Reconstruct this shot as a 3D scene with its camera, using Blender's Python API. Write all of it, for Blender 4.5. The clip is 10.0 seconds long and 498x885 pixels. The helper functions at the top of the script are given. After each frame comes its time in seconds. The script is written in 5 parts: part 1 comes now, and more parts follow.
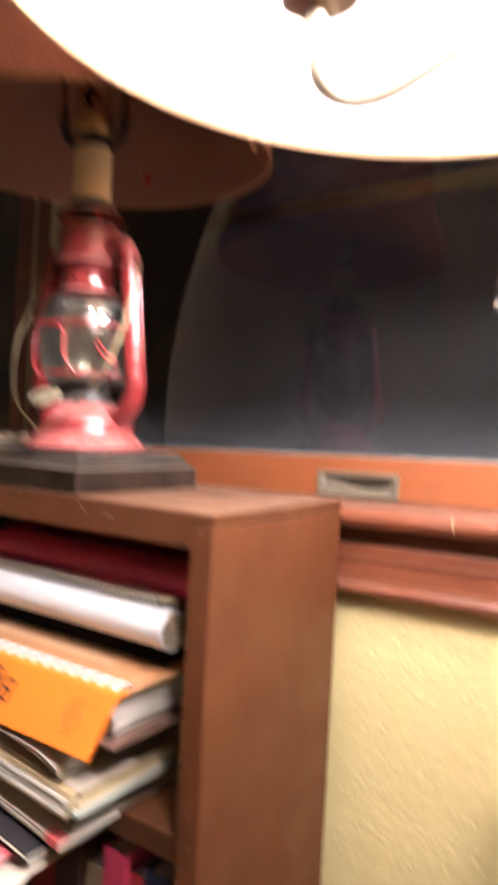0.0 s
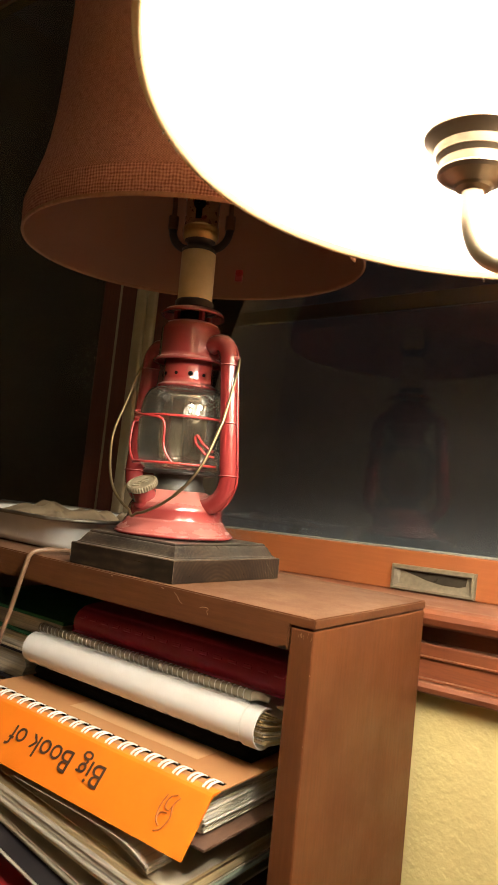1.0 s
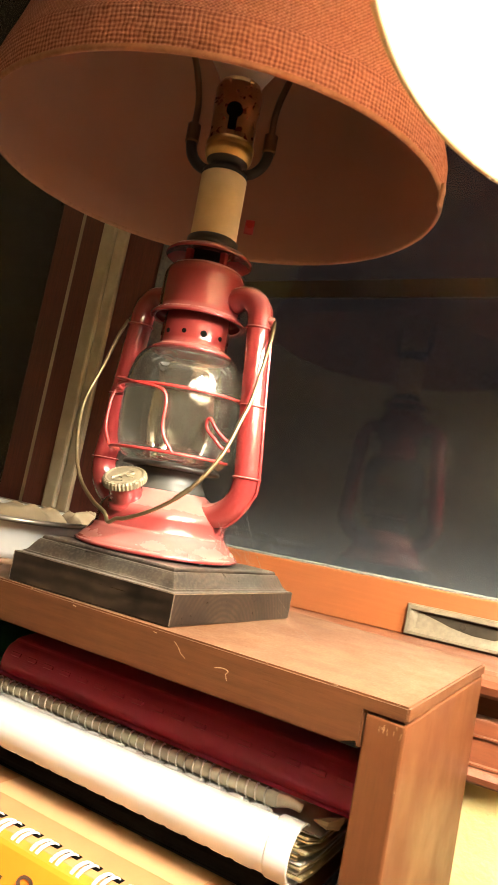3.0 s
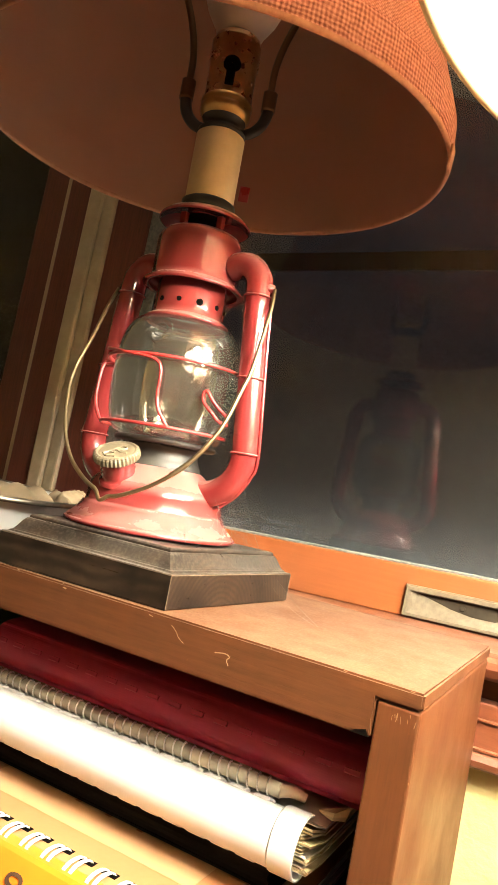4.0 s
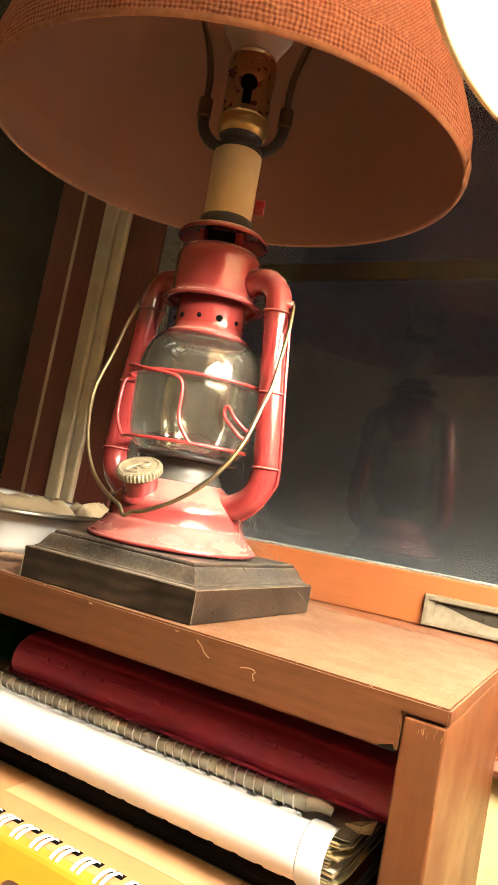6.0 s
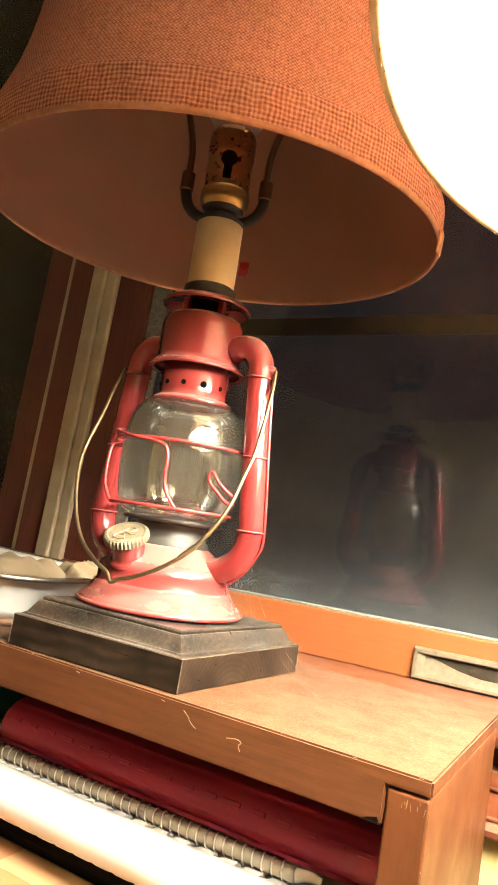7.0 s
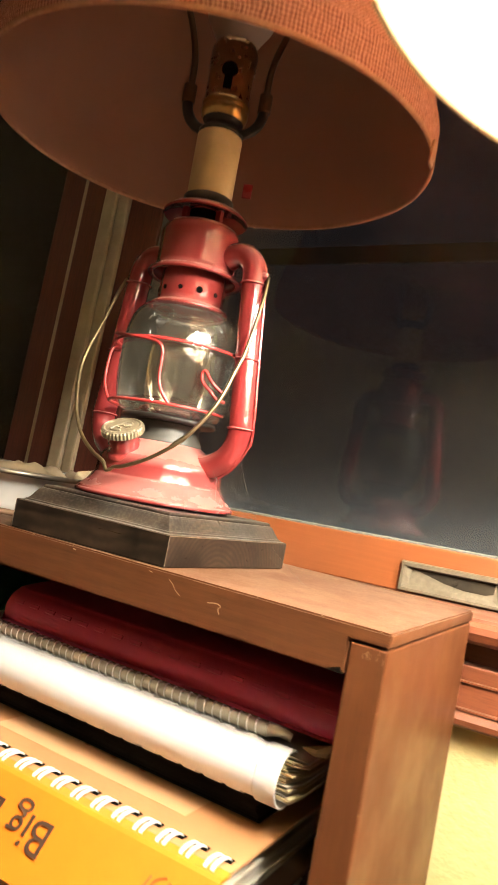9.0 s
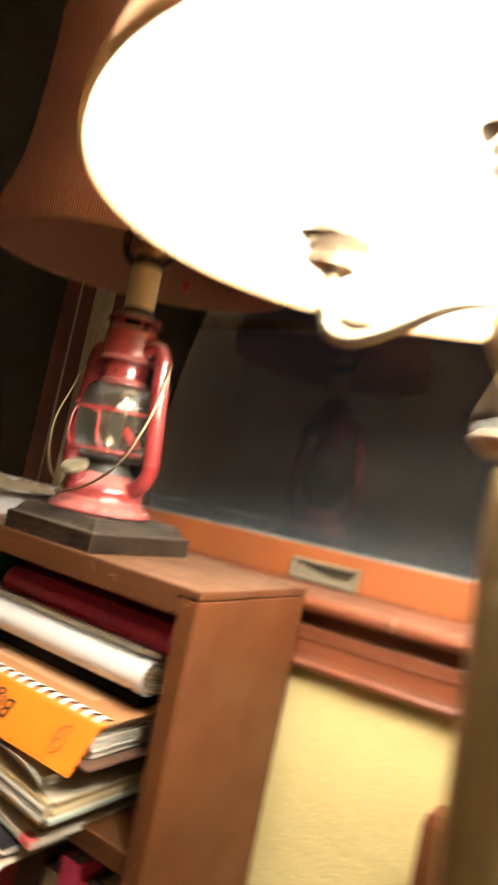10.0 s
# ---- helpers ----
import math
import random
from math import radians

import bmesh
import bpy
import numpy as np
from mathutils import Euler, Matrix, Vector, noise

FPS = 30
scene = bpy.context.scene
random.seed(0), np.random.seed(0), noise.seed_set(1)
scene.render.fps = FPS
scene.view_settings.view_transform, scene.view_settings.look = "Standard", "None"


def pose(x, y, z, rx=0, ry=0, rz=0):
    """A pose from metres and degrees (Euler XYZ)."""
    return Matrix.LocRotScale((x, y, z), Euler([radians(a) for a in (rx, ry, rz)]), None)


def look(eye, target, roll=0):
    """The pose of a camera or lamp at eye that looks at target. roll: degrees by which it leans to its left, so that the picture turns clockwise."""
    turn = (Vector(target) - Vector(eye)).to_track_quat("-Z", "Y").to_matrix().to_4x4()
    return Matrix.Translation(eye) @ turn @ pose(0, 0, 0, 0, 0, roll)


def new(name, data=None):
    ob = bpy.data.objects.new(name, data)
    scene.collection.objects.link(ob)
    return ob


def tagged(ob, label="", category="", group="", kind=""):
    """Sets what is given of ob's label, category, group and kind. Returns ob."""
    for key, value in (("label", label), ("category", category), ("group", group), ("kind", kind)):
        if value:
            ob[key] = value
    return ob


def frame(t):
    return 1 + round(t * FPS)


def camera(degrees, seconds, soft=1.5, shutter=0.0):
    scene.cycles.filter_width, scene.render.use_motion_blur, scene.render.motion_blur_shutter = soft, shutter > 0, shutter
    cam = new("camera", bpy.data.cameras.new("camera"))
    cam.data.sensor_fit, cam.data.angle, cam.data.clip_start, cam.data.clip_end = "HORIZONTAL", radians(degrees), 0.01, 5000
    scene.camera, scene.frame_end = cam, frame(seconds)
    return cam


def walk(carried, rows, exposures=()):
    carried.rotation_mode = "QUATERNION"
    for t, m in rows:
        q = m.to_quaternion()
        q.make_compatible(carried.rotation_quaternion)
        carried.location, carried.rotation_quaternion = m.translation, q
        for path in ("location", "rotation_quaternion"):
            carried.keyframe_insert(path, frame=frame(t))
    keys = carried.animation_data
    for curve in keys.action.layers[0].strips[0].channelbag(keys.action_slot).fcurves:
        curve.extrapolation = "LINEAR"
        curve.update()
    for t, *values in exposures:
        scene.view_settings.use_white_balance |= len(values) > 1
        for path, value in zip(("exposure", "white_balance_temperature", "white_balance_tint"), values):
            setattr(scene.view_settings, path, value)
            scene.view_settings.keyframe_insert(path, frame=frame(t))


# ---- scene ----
cam = camera(39.0, 10.0, soft=1.6, shutter=0.7)
PATH = [
    (0, (0.278, -0.372, 0.911), (-0.847, 1.281, 0.863), 2.9),
    (0.3, (0.287, -0.423, 0.929), (-0.9, 1.181, 1.057), 3.4),
    (0.5, (0.281, -0.418, 0.935), (-0.893, 1.2, 1.002), 5.0),
    (0.6, (0.283, -0.415, 0.931), (-0.911, 1.188, 1.005), 4.3),
    (0.8, (0.265, -0.42, 0.941), (-0.95, 1.166, 1.047), 5.0),
    (1, (0.247, -0.418, 0.937), (-0.964, 1.169, 1.054), 5.8),
    (1.5, (0.209, -0.398, 0.945), (-0.943, 1.232, 1.079), 6.9),
    (2, (0.145, -0.365, 0.942), (-0.929, 1.314, 1.106), 7.7),
    (2.2, (0.13, -0.352, 0.938), (-0.916, 1.345, 1.1), 8.9),
    (3.3, (0.069, -0.323, 0.926), (-0.907, 1.415, 1.093), 11.2),
    (3.5, (0.067, -0.319, 0.926), (-0.886, 1.434, 1.071), 10.9),
    (4, (0.06, -0.312, 0.922), (-0.879, 1.449, 1.049), 10.9),
    (4.5, (0.061, -0.314, 0.927), (-0.884, 1.443, 1.06), 11.6),
    (5, (0.056, -0.316, 0.92), (-0.901, 1.436, 1.033), 11.8),
    (5.2, (0.054, -0.319, 0.925), (-0.917, 1.425, 1.049), 11.2),
    (6.3, (0.058, -0.32, 0.929), (-0.905, 1.428, 1.066), 10.0),
    (6.5, (0.06, -0.319, 0.934), (-0.902, 1.426, 1.098), 9.7),
    (7, (0.064, -0.328, 0.946), (-0.901, 1.409, 1.177), 9.5),
    (7.5, (0.063, -0.327, 0.939), (-0.91, 1.406, 1.162), 10.2),
    (8, (0.064, -0.321, 0.914), (-0.904, 1.425, 1.034), 10.2),
    (8.3, (0.067, -0.32, 0.908), (-0.904, 1.426, 1.007), 9.7),
    (8.5, (0.069, -0.319, 0.907), (-0.898, 1.43, 0.991), 9.6),
    (9, (0.095, -0.332, 0.906), (-0.902, 1.398, 1.027), 10.9),
    (9.4, (0.148, -0.372, 0.918), (-0.943, 1.3, 1.034), 9.4),
    (9.5, (0.168, -0.384, 0.922), (-0.943, 1.278, 0.989), 9.0),
    (9.7, (0.226, -0.407, 0.927), (-0.905, 1.242, 0.956), 8.5),
    (10, (0.34, -0.477, 0.953), (-0.78, 1.178, 1.045), 11.7),
]
EXPOSURE = [(0, 0.15, 5450, 27), (0.6, -0.3, 6200, 15), (1.2, -0.25, 6450, 12), (2.2, 0.3, 6500, 11), (3.3, 0.95, 6350, 10), (6.5, 1.0, 6350, 10), (7.2, 1.25, 6350, 10), (7.7, 1.2, 6350, 10), (8.0, 1.1, 6300, 10), (8.4, 0.85, 6200, 10), (9.0, 0.6, 6250, 12), (9.4, 0.65, 6250, 11), (10, 0.15, 6150, 12)]
walk(cam, [(t, look(eye, target, roll)) for t, eye, target, roll in PATH], EXPOSURE)

# ---- world ----
world = bpy.data.worlds.new("night")
world.use_nodes = True
# brighter than the night outside, standing in for glare over the pane
world.node_tree.nodes["Background"].inputs[0].default_value = (0.0145, 0.0118, 0.0112, 1)
world.node_tree.nodes["Background"].inputs[1].default_value = 1.05
scene.world = world


# ---- materials ----
class Mat:
    """Small builder round one node material."""

    def __init__(self, name):
        self.m = bpy.data.materials.new(name)
        self.m.use_nodes = True
        self.t = self.m.node_tree
        self.t.nodes.clear()
        self.out = self.t.nodes.new("ShaderNodeOutputMaterial")

    def n(self, kind, **sets):
        node = self.t.nodes.new(kind)
        for key, value in sets.items():
            if key in node.inputs:
                self.put(node, key, value)
        return node

    def put(self, node, key, value):
        if isinstance(value, bpy.types.NodeSocket):
            self.t.links.new(value, node.inputs[key])
        else:
            node.inputs[key].default_value = value

    def coords(self, kind="Object", scale=(1, 1, 1)):
        tc = self.t.nodes.new("ShaderNodeTexCoord")
        mp = self.t.nodes.new("ShaderNodeMapping")
        self.t.links.new(tc.outputs[kind], mp.inputs["Vector"])
        mp.inputs["Scale"].default_value = scale
        return mp.outputs["Vector"]

    def noise(self, vec, scale, detail=4.0, rough=0.6):
        node = self.n("ShaderNodeTexNoise", Vector=vec, Scale=scale, Detail=detail, Roughness=rough)
        return node.outputs["Fac"]

    def ramp(self, fac, stops):
        node = self.t.nodes.new("ShaderNodeValToRGB")
        self.t.links.new(fac, node.inputs["Fac"])
        els = node.color_ramp.elements
        while len(els) < len(stops):
            els.new(0.5)
        for el, (pos, col) in zip(els, stops):
            el.position = pos
            el.color = col if len(col) == 4 else (*col, 1)
        return node.outputs["Color"]

    def math(self, op, a, b=0.0):
        node = self.t.nodes.new("ShaderNodeMath")
        node.operation = op
        for i, v in enumerate((a, b)):
            if isinstance(v, bpy.types.NodeSocket):
                self.t.links.new(v, node.inputs[i])
            else:
                node.inputs[i].default_value = v
        return node.outputs[0]

    def mix(self, fac, a, b):
        node = self.t.nodes.new("ShaderNodeMix")
        node.data_type = "RGBA"
        for sock, v in ((node.inputs[0], fac), (node.inputs[6], a), (node.inputs[7], b)):
            if isinstance(v, bpy.types.NodeSocket):
                self.t.links.new(v, sock)
            else:
                sock.default_value = v if not isinstance(v, tuple) or len(v) == 4 else (*v, 1)
        return node.outputs[2]

    def bump(self, height, strength=0.3, dist=0.001):
        return self.n("ShaderNodeBump", Height=height, Strength=strength, Distance=dist).outputs["Normal"]

    def up(self):
        """How far the surface faces up, 0 to 1."""
        g = self.t.nodes.new("ShaderNodeNewGeometry")
        s = self.t.nodes.new("ShaderNodeSeparateXYZ")
        self.t.links.new(g.outputs["Normal"], s.inputs[0])
        return s.outputs["Z"]

    def rnd(self):
        return self.t.nodes.new("ShaderNodeObjectInfo").outputs["Random"]

    def surf(self, color, rough=0.5, metal=0.0, normal=None, **more):
        p = self.n("ShaderNodeBsdfPrincipled")
        for key, v in (("Base Color", color), ("Roughness", rough), ("Metallic", metal), *more.items()):
            self.put(p, key, v if not (isinstance(v, tuple) and len(v) == 3) else (*v, 1))
        if normal is not None:
            self.put(p, "Normal", normal)
        self.t.links.new(p.outputs[0], self.out.inputs[0])
        return self.m


def dusty(M, base, amount, scale=60, tone=(0.25, 0.172, 0.115)):
    """Adds settled dust to what faces up, in patches."""
    v = M.coords()
    both = M.math("MULTIPLY", M.noise(v, scale, 6, 0.7), M.math("MULTIPLY", M.noise(v, scale * 0.22, 4), 2.0))
    both = M.math("ADD", M.math("MULTIPLY", M.ramp(both, [(0.28, (0, 0, 0)), (0.72, (1, 1, 1))]), 0.55), M.math("MULTIPLY", M.ramp(M.noise(v, scale * 9, 3), [(0.45, (0, 0, 0)), (0.65, (1, 1, 1))]), 0.45))
    patch = M.math("MULTIPLY", both, M.math("POWER", M.math("MAXIMUM", M.up(), 0.0), 1.5))
    return M.mix(M.math("MULTIPLY", patch, amount), base, tone)


def wood(name, dark, light, grain=(3, 60, 60), rough=0.45, dust=0.0, scale=14, fleck=0.25, spec=0.4, pore=0.45):
    M = Mat(name)
    v = M.coords("Object", grain)
    g = M.noise(v, scale * 0.35, 6, 0.65)
    broad = M.ramp(M.noise(M.coords(), 11, 6, 0.62), [(0.34, (0, 0, 0)), (0.68, (1, 1, 1))])
    col = M.ramp(g, [(0.36, dark), (0.64, light)])
    col = M.mix(M.math("MULTIPLY", broad, 0.34), col, tuple(c * 0.72 for c in dark))
    specks = M.ramp(M.noise(M.coords(), 420, 2), [(0.70, (0, 0, 0)), (0.76, (1, 1, 1))])
    col = M.mix(M.math("MULTIPLY", specks, fleck), col, tuple(min(1, c * 2.2) for c in light))
    pores = M.ramp(M.noise(M.coords("Object", tuple(70 if g0 < 10 else 900 for g0 in grain)), 1.0, 3), [(0.33, (1, 1, 1)), (0.47, (0, 0, 0))])
    col = M.mix(M.math("MULTIPLY", pores, pore), col, tuple(c * 0.45 for c in dark))
    if dust:
        col = dusty(M, col, dust)
    g = M.math("SUBTRACT", g, M.math("MULTIPLY", pores, pore))
    r = M.math("ADD", M.math("MULTIPLY", broad, 0.25), rough - 0.1)
    return M.surf(col, r, 0, M.bump(g, 0.17, 0.0006), **{"Specular IOR Level": spec})


def paint(name, a, b, rough=0.35, dust=0.0, scale=40, coat=0.0, spec=0.5):
    M = Mat(name)
    v = M.coords()
    n1 = M.noise(v, scale, 5)
    n2 = M.noise(v, scale * 9, 3)
    col = M.mix(M.ramp(n1, [(0.35, (0, 0, 0)), (0.7, (1, 1, 1))]), a, b)
    if dust:
        col = dusty(M, col, dust, 90)
    r = M.math("ADD", M.math("MULTIPLY", n1, 0.2), rough - 0.08)
    return M.surf(col, r, 0, M.bump(n2, 0.08, 0.0004), **{"Coat Weight": coat, "Specular IOR Level": spec})


def enamel(name, a, b, dust=0.72, tone=(0.56, 0.265, 0.212)):
    """Glossy enamel under an even film of dust that thickens where it faces up."""
    M = Mat(name)
    v = M.coords()
    broad = M.noise(v, 30, 4)
    col = M.mix(M.ramp(M.noise(v, 22, 5), [(0.35, (0, 0, 0)), (0.7, (1, 1, 1))]), a, b)
    up = M.math("POWER", M.math("MAXIMUM", M.up(), 0.0), 1.4)
    film = M.math("MULTIPLY", up, M.math("ADD", M.math("MULTIPLY", broad, 0.9), 0.35))
    grit = M.ramp(M.noise(v, 700, 3), [(0.35, (0.92, 0.92, 0.92)), (0.7, (1, 1, 1))])
    film = M.math("MINIMUM", M.math("MULTIPLY", M.math("MULTIPLY", film, grit), dust), 0.9)
    col = M.mix(film, col, tone)
    r = M.math("ADD", M.math("MULTIPLY", film, 0.5), M.math("ADD", M.math("MULTIPLY", broad, 0.10), 0.06))
    return M.surf(col, r, 0, M.bump(M.noise(v, 260, 3), 0.05, 0.0003), **{"Specular IOR Level": 0.85})


def metal(name, a, b, rough=0.35, scale=120):
    M = Mat(name)
    n1 = M.noise(M.coords(), scale, 4)
    col = M.mix(n1, a, b)
    return M.surf(col, M.math("ADD", M.math("MULTIPLY", n1, 0.25), rough - 0.1), 1.0, M.bump(n1, 0.06, 0.0004))


def paper(name, a, b, lines=0.0, rough=0.8):
    """Paper: cover stock, or with lines the cut edge of many leaves."""
    M = Mat(name)
    v = M.coords()
    col = M.mix(M.noise(v, 35, 5), a, b)
    h = M.noise(v, 300, 3)
    if lines:
        lv = M.coords("Object", (6, 6, lines))
        h = M.noise(lv, 1.0, 3)
        col = M.mix(M.ramp(h, [(0.42, (0, 0, 0)), (0.6, (1, 1, 1))]), tuple(c * 0.74 for c in a), col)
    return M.surf(col, rough, 0, M.bump(h, 0.25, 0.0006))


def burlap(name, dark, light, ribs=False, through_light=0.0):
    """Woven fabric, threads laid by the mesh's own metre-wide UV."""
    M = Mat(name)
    uv = M.coords("UV")
    sep = M.t.nodes.new("ShaderNodeSeparateXYZ")
    wob = M.n("ShaderNodeTexNoise", Vector=uv, Scale=90.0, Detail=2.0)
    add = M.t.nodes.new("ShaderNodeVectorMath")
    add.operation = "MULTIPLY_ADD"
    M.t.links.new(wob.outputs["Color"], add.inputs[0])
    add.inputs[1].default_value = (0.0030, 0.0030, 0) if ribs else (0.0016, 0.0016, 0)
    M.t.links.new(uv, add.inputs[2])
    M.t.links.new(add.outputs[0], sep.inputs[0])
    pitch = 2 * math.pi / (0.0027 if ribs else 0.0026)
    a = M.math("SINE", M.math("MULTIPLY", sep.outputs["X"], pitch))
    b = M.math("SINE", M.math("MULTIPLY", sep.outputs["Y"], pitch))
    if ribs:
        weave = M.math("MULTIPLY", M.math("ADD", a, b), 0.5)
    else:
        weave = M.math("ADD", M.math("MULTIPLY", M.math("MULTIPLY", a, b), 0.75), M.math("MULTIPLY", M.math("ADD", a, b), 0.10))
    h = M.math("ADD", M.math("MULTIPLY", weave, 0.5), 0.5)
    across = M.noise(M.coords("UV", (130, 640, 1)), 1.0, 2)
    along = M.noise(M.coords("UV", (640, 130, 1)), 1.0, 2)
    yarn = M.math("MULTIPLY", M.math("ADD", across, along), 0.5)
    h2 = M.math("ADD", M.math("MULTIPLY", h, 0.62), M.math("SUBTRACT", M.math("MULTIPLY", yarn, 1.25), 0.37))
    col = M.ramp(h2, [(0.12, tuple(c * 0.45 for c in dark)), (0.42, dark), (0.85, light)])
    col = M.mix(M.math("MULTIPLY", M.noise(M.coords(), 12, 4), 0.5), col, tuple(c * 0.7 for c in dark))
    nor = M.bump(h2, 0.8, 0.0008)
    d = M.n("ShaderNodeBsdfDiffuse", Color=col, Normal=nor)
    last = d
    if through_light:
        tr = M.n("ShaderNodeBsdfTranslucent", Color=col)
        last = M.t.nodes.new("ShaderNodeMixShader")
        last.inputs[0].default_value = through_light
        M.t.links.new(d.outputs[0], last.inputs[1])
        M.t.links.new(tr.outputs[0], last.inputs[2])
    M.t.links.new(last.outputs[0], M.out.inputs[0])
    return M.m


def lining(name, a, b, through_light=0.25):
    M = Mat(name)
    col = M.mix(M.noise(M.coords(), 25, 4), a, b)
    d = M.n("ShaderNodeBsdfDiffuse", Color=col)
    tr = M.n("ShaderNodeBsdfTranslucent", Color=col)
    mx = M.t.nodes.new("ShaderNodeMixShader")
    mx.inputs[0].default_value = through_light
    M.t.links.new(d.outputs[0], mx.inputs[1])
    M.t.links.new(tr.outputs[0], mx.inputs[2])
    M.t.links.new(mx.outputs[0], M.out.inputs[0])
    return M.m


def glass(name, tint, ior=1.5, dirt=0.06, rough=0.02, dirt_scale=60, film_tone=(0.45, 0.47, 0.46)):
    """A clear pane with a film of dust: Fresnel drives the gloss."""
    M = Mat(name)
    tr = M.n("ShaderNodeBsdfTransparent", Color=(*tint, 1))
    gl = M.n("ShaderNodeBsdfGlossy", Color=(1, 1, 1, 1), Roughness=rough)
    fr = M.n("ShaderNodeFresnel", IOR=ior)
    m1 = M.t.nodes.new("ShaderNodeMixShader")
    M.t.links.new(fr.outputs[0], m1.inputs[0])
    M.t.links.new(tr.outputs[0], m1.inputs[1])
    M.t.links.new(gl.outputs[0], m1.inputs[2])
    film = M.ramp(M.noise(M.coords(), dirt_scale, 6, 0.7), [(0.35, (0.3, 0.3, 0.3)), (0.8, (1, 1, 1))])
    spots = M.ramp(M.noise(M.coords(), dirt_scale * 12, 2), [(0.70, (0, 0, 0)), (0.78, (1, 1, 1))])
    fac = M.math("MULTIPLY", M.math("ADD", film, M.math("MULTIPLY", spots, 1.5)), dirt)
    df = M.n("ShaderNodeBsdfDiffuse", Color=(*film_tone, 1))
    m2 = M.t.nodes.new("ShaderNodeMixShader")
    M.t.links.new(fac, m2.inputs[0])
    M.t.links.new(m1.outputs[0], m2.inputs[1])
    M.t.links.new(df.outputs[0], m2.inputs[2])
    M.t.links.new(m2.outputs[0], M.out.inputs[0])
    return M.m


def screen_cloth(name):
    """Insect screen seen as a thin veil: the wires are finer than the eye tells apart."""
    M = Mat(name)
    v = M.coords()
    mesh = M.ramp(M.noise(M.coords("Object", (420, 420, 1500)), 1.0, 2), [(0.35, (0.1, 0.1, 0.1)), (0.65, (1, 1, 1))])
    veil = M.math("MULTIPLY", mesh, M.math("ADD", M.math("MULTIPLY", M.noise(v, 500, 3), 0.7), M.math("MULTIPLY", M.noise(v, 14, 4), 0.5)))
    tr = M.n("ShaderNodeBsdfTransparent")
    df = M.n("ShaderNodeBsdfDiffuse", Color=(0.026, 0.024, 0.021, 1))
    mx = M.t.nodes.new("ShaderNodeMixShader")
    M.t.links.new(veil, mx.inputs[0])
    M.t.links.new(tr.outputs[0], mx.inputs[1])
    M.t.links.new(df.outputs[0], mx.inputs[2])
    M.t.links.new(mx.outputs[0], M.out.inputs[0])
    return M.m


def dust_film(name, z0, z1):
    """Grey dust that has gathered on the lower edge of a pane."""
    M = Mat(name)
    sep = M.t.nodes.new("ShaderNodeSeparateXYZ")
    M.t.links.new(M.coords(), sep.inputs[0])
    mr = M.n("ShaderNodeMapRange")
    M.t.links.new(sep.outputs["Z"], mr.inputs[0])
    for i, v in ((1, z0), (2, z1), (3, 1.0), (4, 0.0)):
        mr.inputs[i].default_value = v
    low = M.math("POWER", mr.outputs[0], 2.2)
    grain = M.ramp(M.noise(M.coords("Object", (1100, 1100, 2100)), 1.0, 3), [(0.40, (0.10, 0.10, 0.10)), (0.70, (1, 1, 1))])
    fac = M.math("MULTIPLY", M.math("MULTIPLY", low, grain), 0.13)
    tr = M.n("ShaderNodeBsdfTransparent")
    df = M.n("ShaderNodeBsdfDiffuse", Color=(0.34, 0.38, 0.40, 1))
    mx = M.t.nodes.new("ShaderNodeMixShader")
    M.t.links.new(fac, mx.inputs[0])
    M.t.links.new(tr.outputs[0], mx.inputs[1])
    M.t.links.new(df.outputs[0], mx.inputs[2])
    M.t.links.new(mx.outputs[0], M.out.inputs[0])
    return M.m


def glow(name, color, strength):
    M = Mat(name)
    e = M.n("ShaderNodeEmission", Color=(*color, 1), Strength=strength)
    M.t.links.new(e.outputs[0], M.out.inputs[0])
    return M.m


def stucco(name, a, b):
    M = Mat(name)
    v = M.coords()
    col = M.mix(M.noise(v, 18, 4), a, b)
    fine = M.noise(v, 260, 4, 0.55)
    wide = M.ramp(M.noise(v, 38, 3), [(0.42, (0, 0, 0)), (0.75, (1, 1, 1))])
    h = M.math("ADD", M.math("MULTIPLY", wide, 0.9), fine)
    return M.surf(col, 0.75, 0, M.bump(h, 0.42, 0.0014))


BROWN = wood("brown_painted_wood", (0.074, 0.0280, 0.0095), (0.104, 0.0400, 0.014), (3, 60, 60), 0.48, 0.0, 14, 0.15, 0.22, 0.2)
BROWN_UP = wood("brown_painted_upright", (0.100, 0.0325, 0.0102), (0.120, 0.0400, 0.0127), (60, 60, 3), 0.46, 0.0, 14, 0.10, 0.22, 0.18)
BROWN_TOP = wood("brown_painted_top", (0.087, 0.0300, 0.0099), (0.116, 0.0415, 0.0142), (3, 60, 60), 0.58, 0.55, 14, 0.2, 0.18, 0.20)
BACKING = paint("dark_hardboard", (0.05, 0.025, 0.015), (0.07, 0.035, 0.02), 0.7)
SASH = wood("orange_brown_varnished_wood", (0.222, 0.068, 0.020), (0.246, 0.077, 0.024), (3, 70, 70), 0.40, 0.25, 14, 0.1, 0.30, 0.03)
STILE = wood("red_brown_painted_stile", (0.085, 0.022, 0.016), (0.125, 0.034, 0.022), (70, 70, 3), 0.4)
SILLWOOD = wood("red_brown_sill_wood", (0.140, 0.040, 0.016), (0.195, 0.060, 0.024), (3, 70, 70), 0.4, 0.4, 14, 0.15, 0.35, 0.15)
ALUMINIUM = metal("dull_aluminium", (0.62, 0.60, 0.52), (0.50, 0.48, 0.42), 0.5)
STRIP = paint("pale_weather_strip", (0.38, 0.32, 0.21), (0.30, 0.25, 0.16), 0.5)
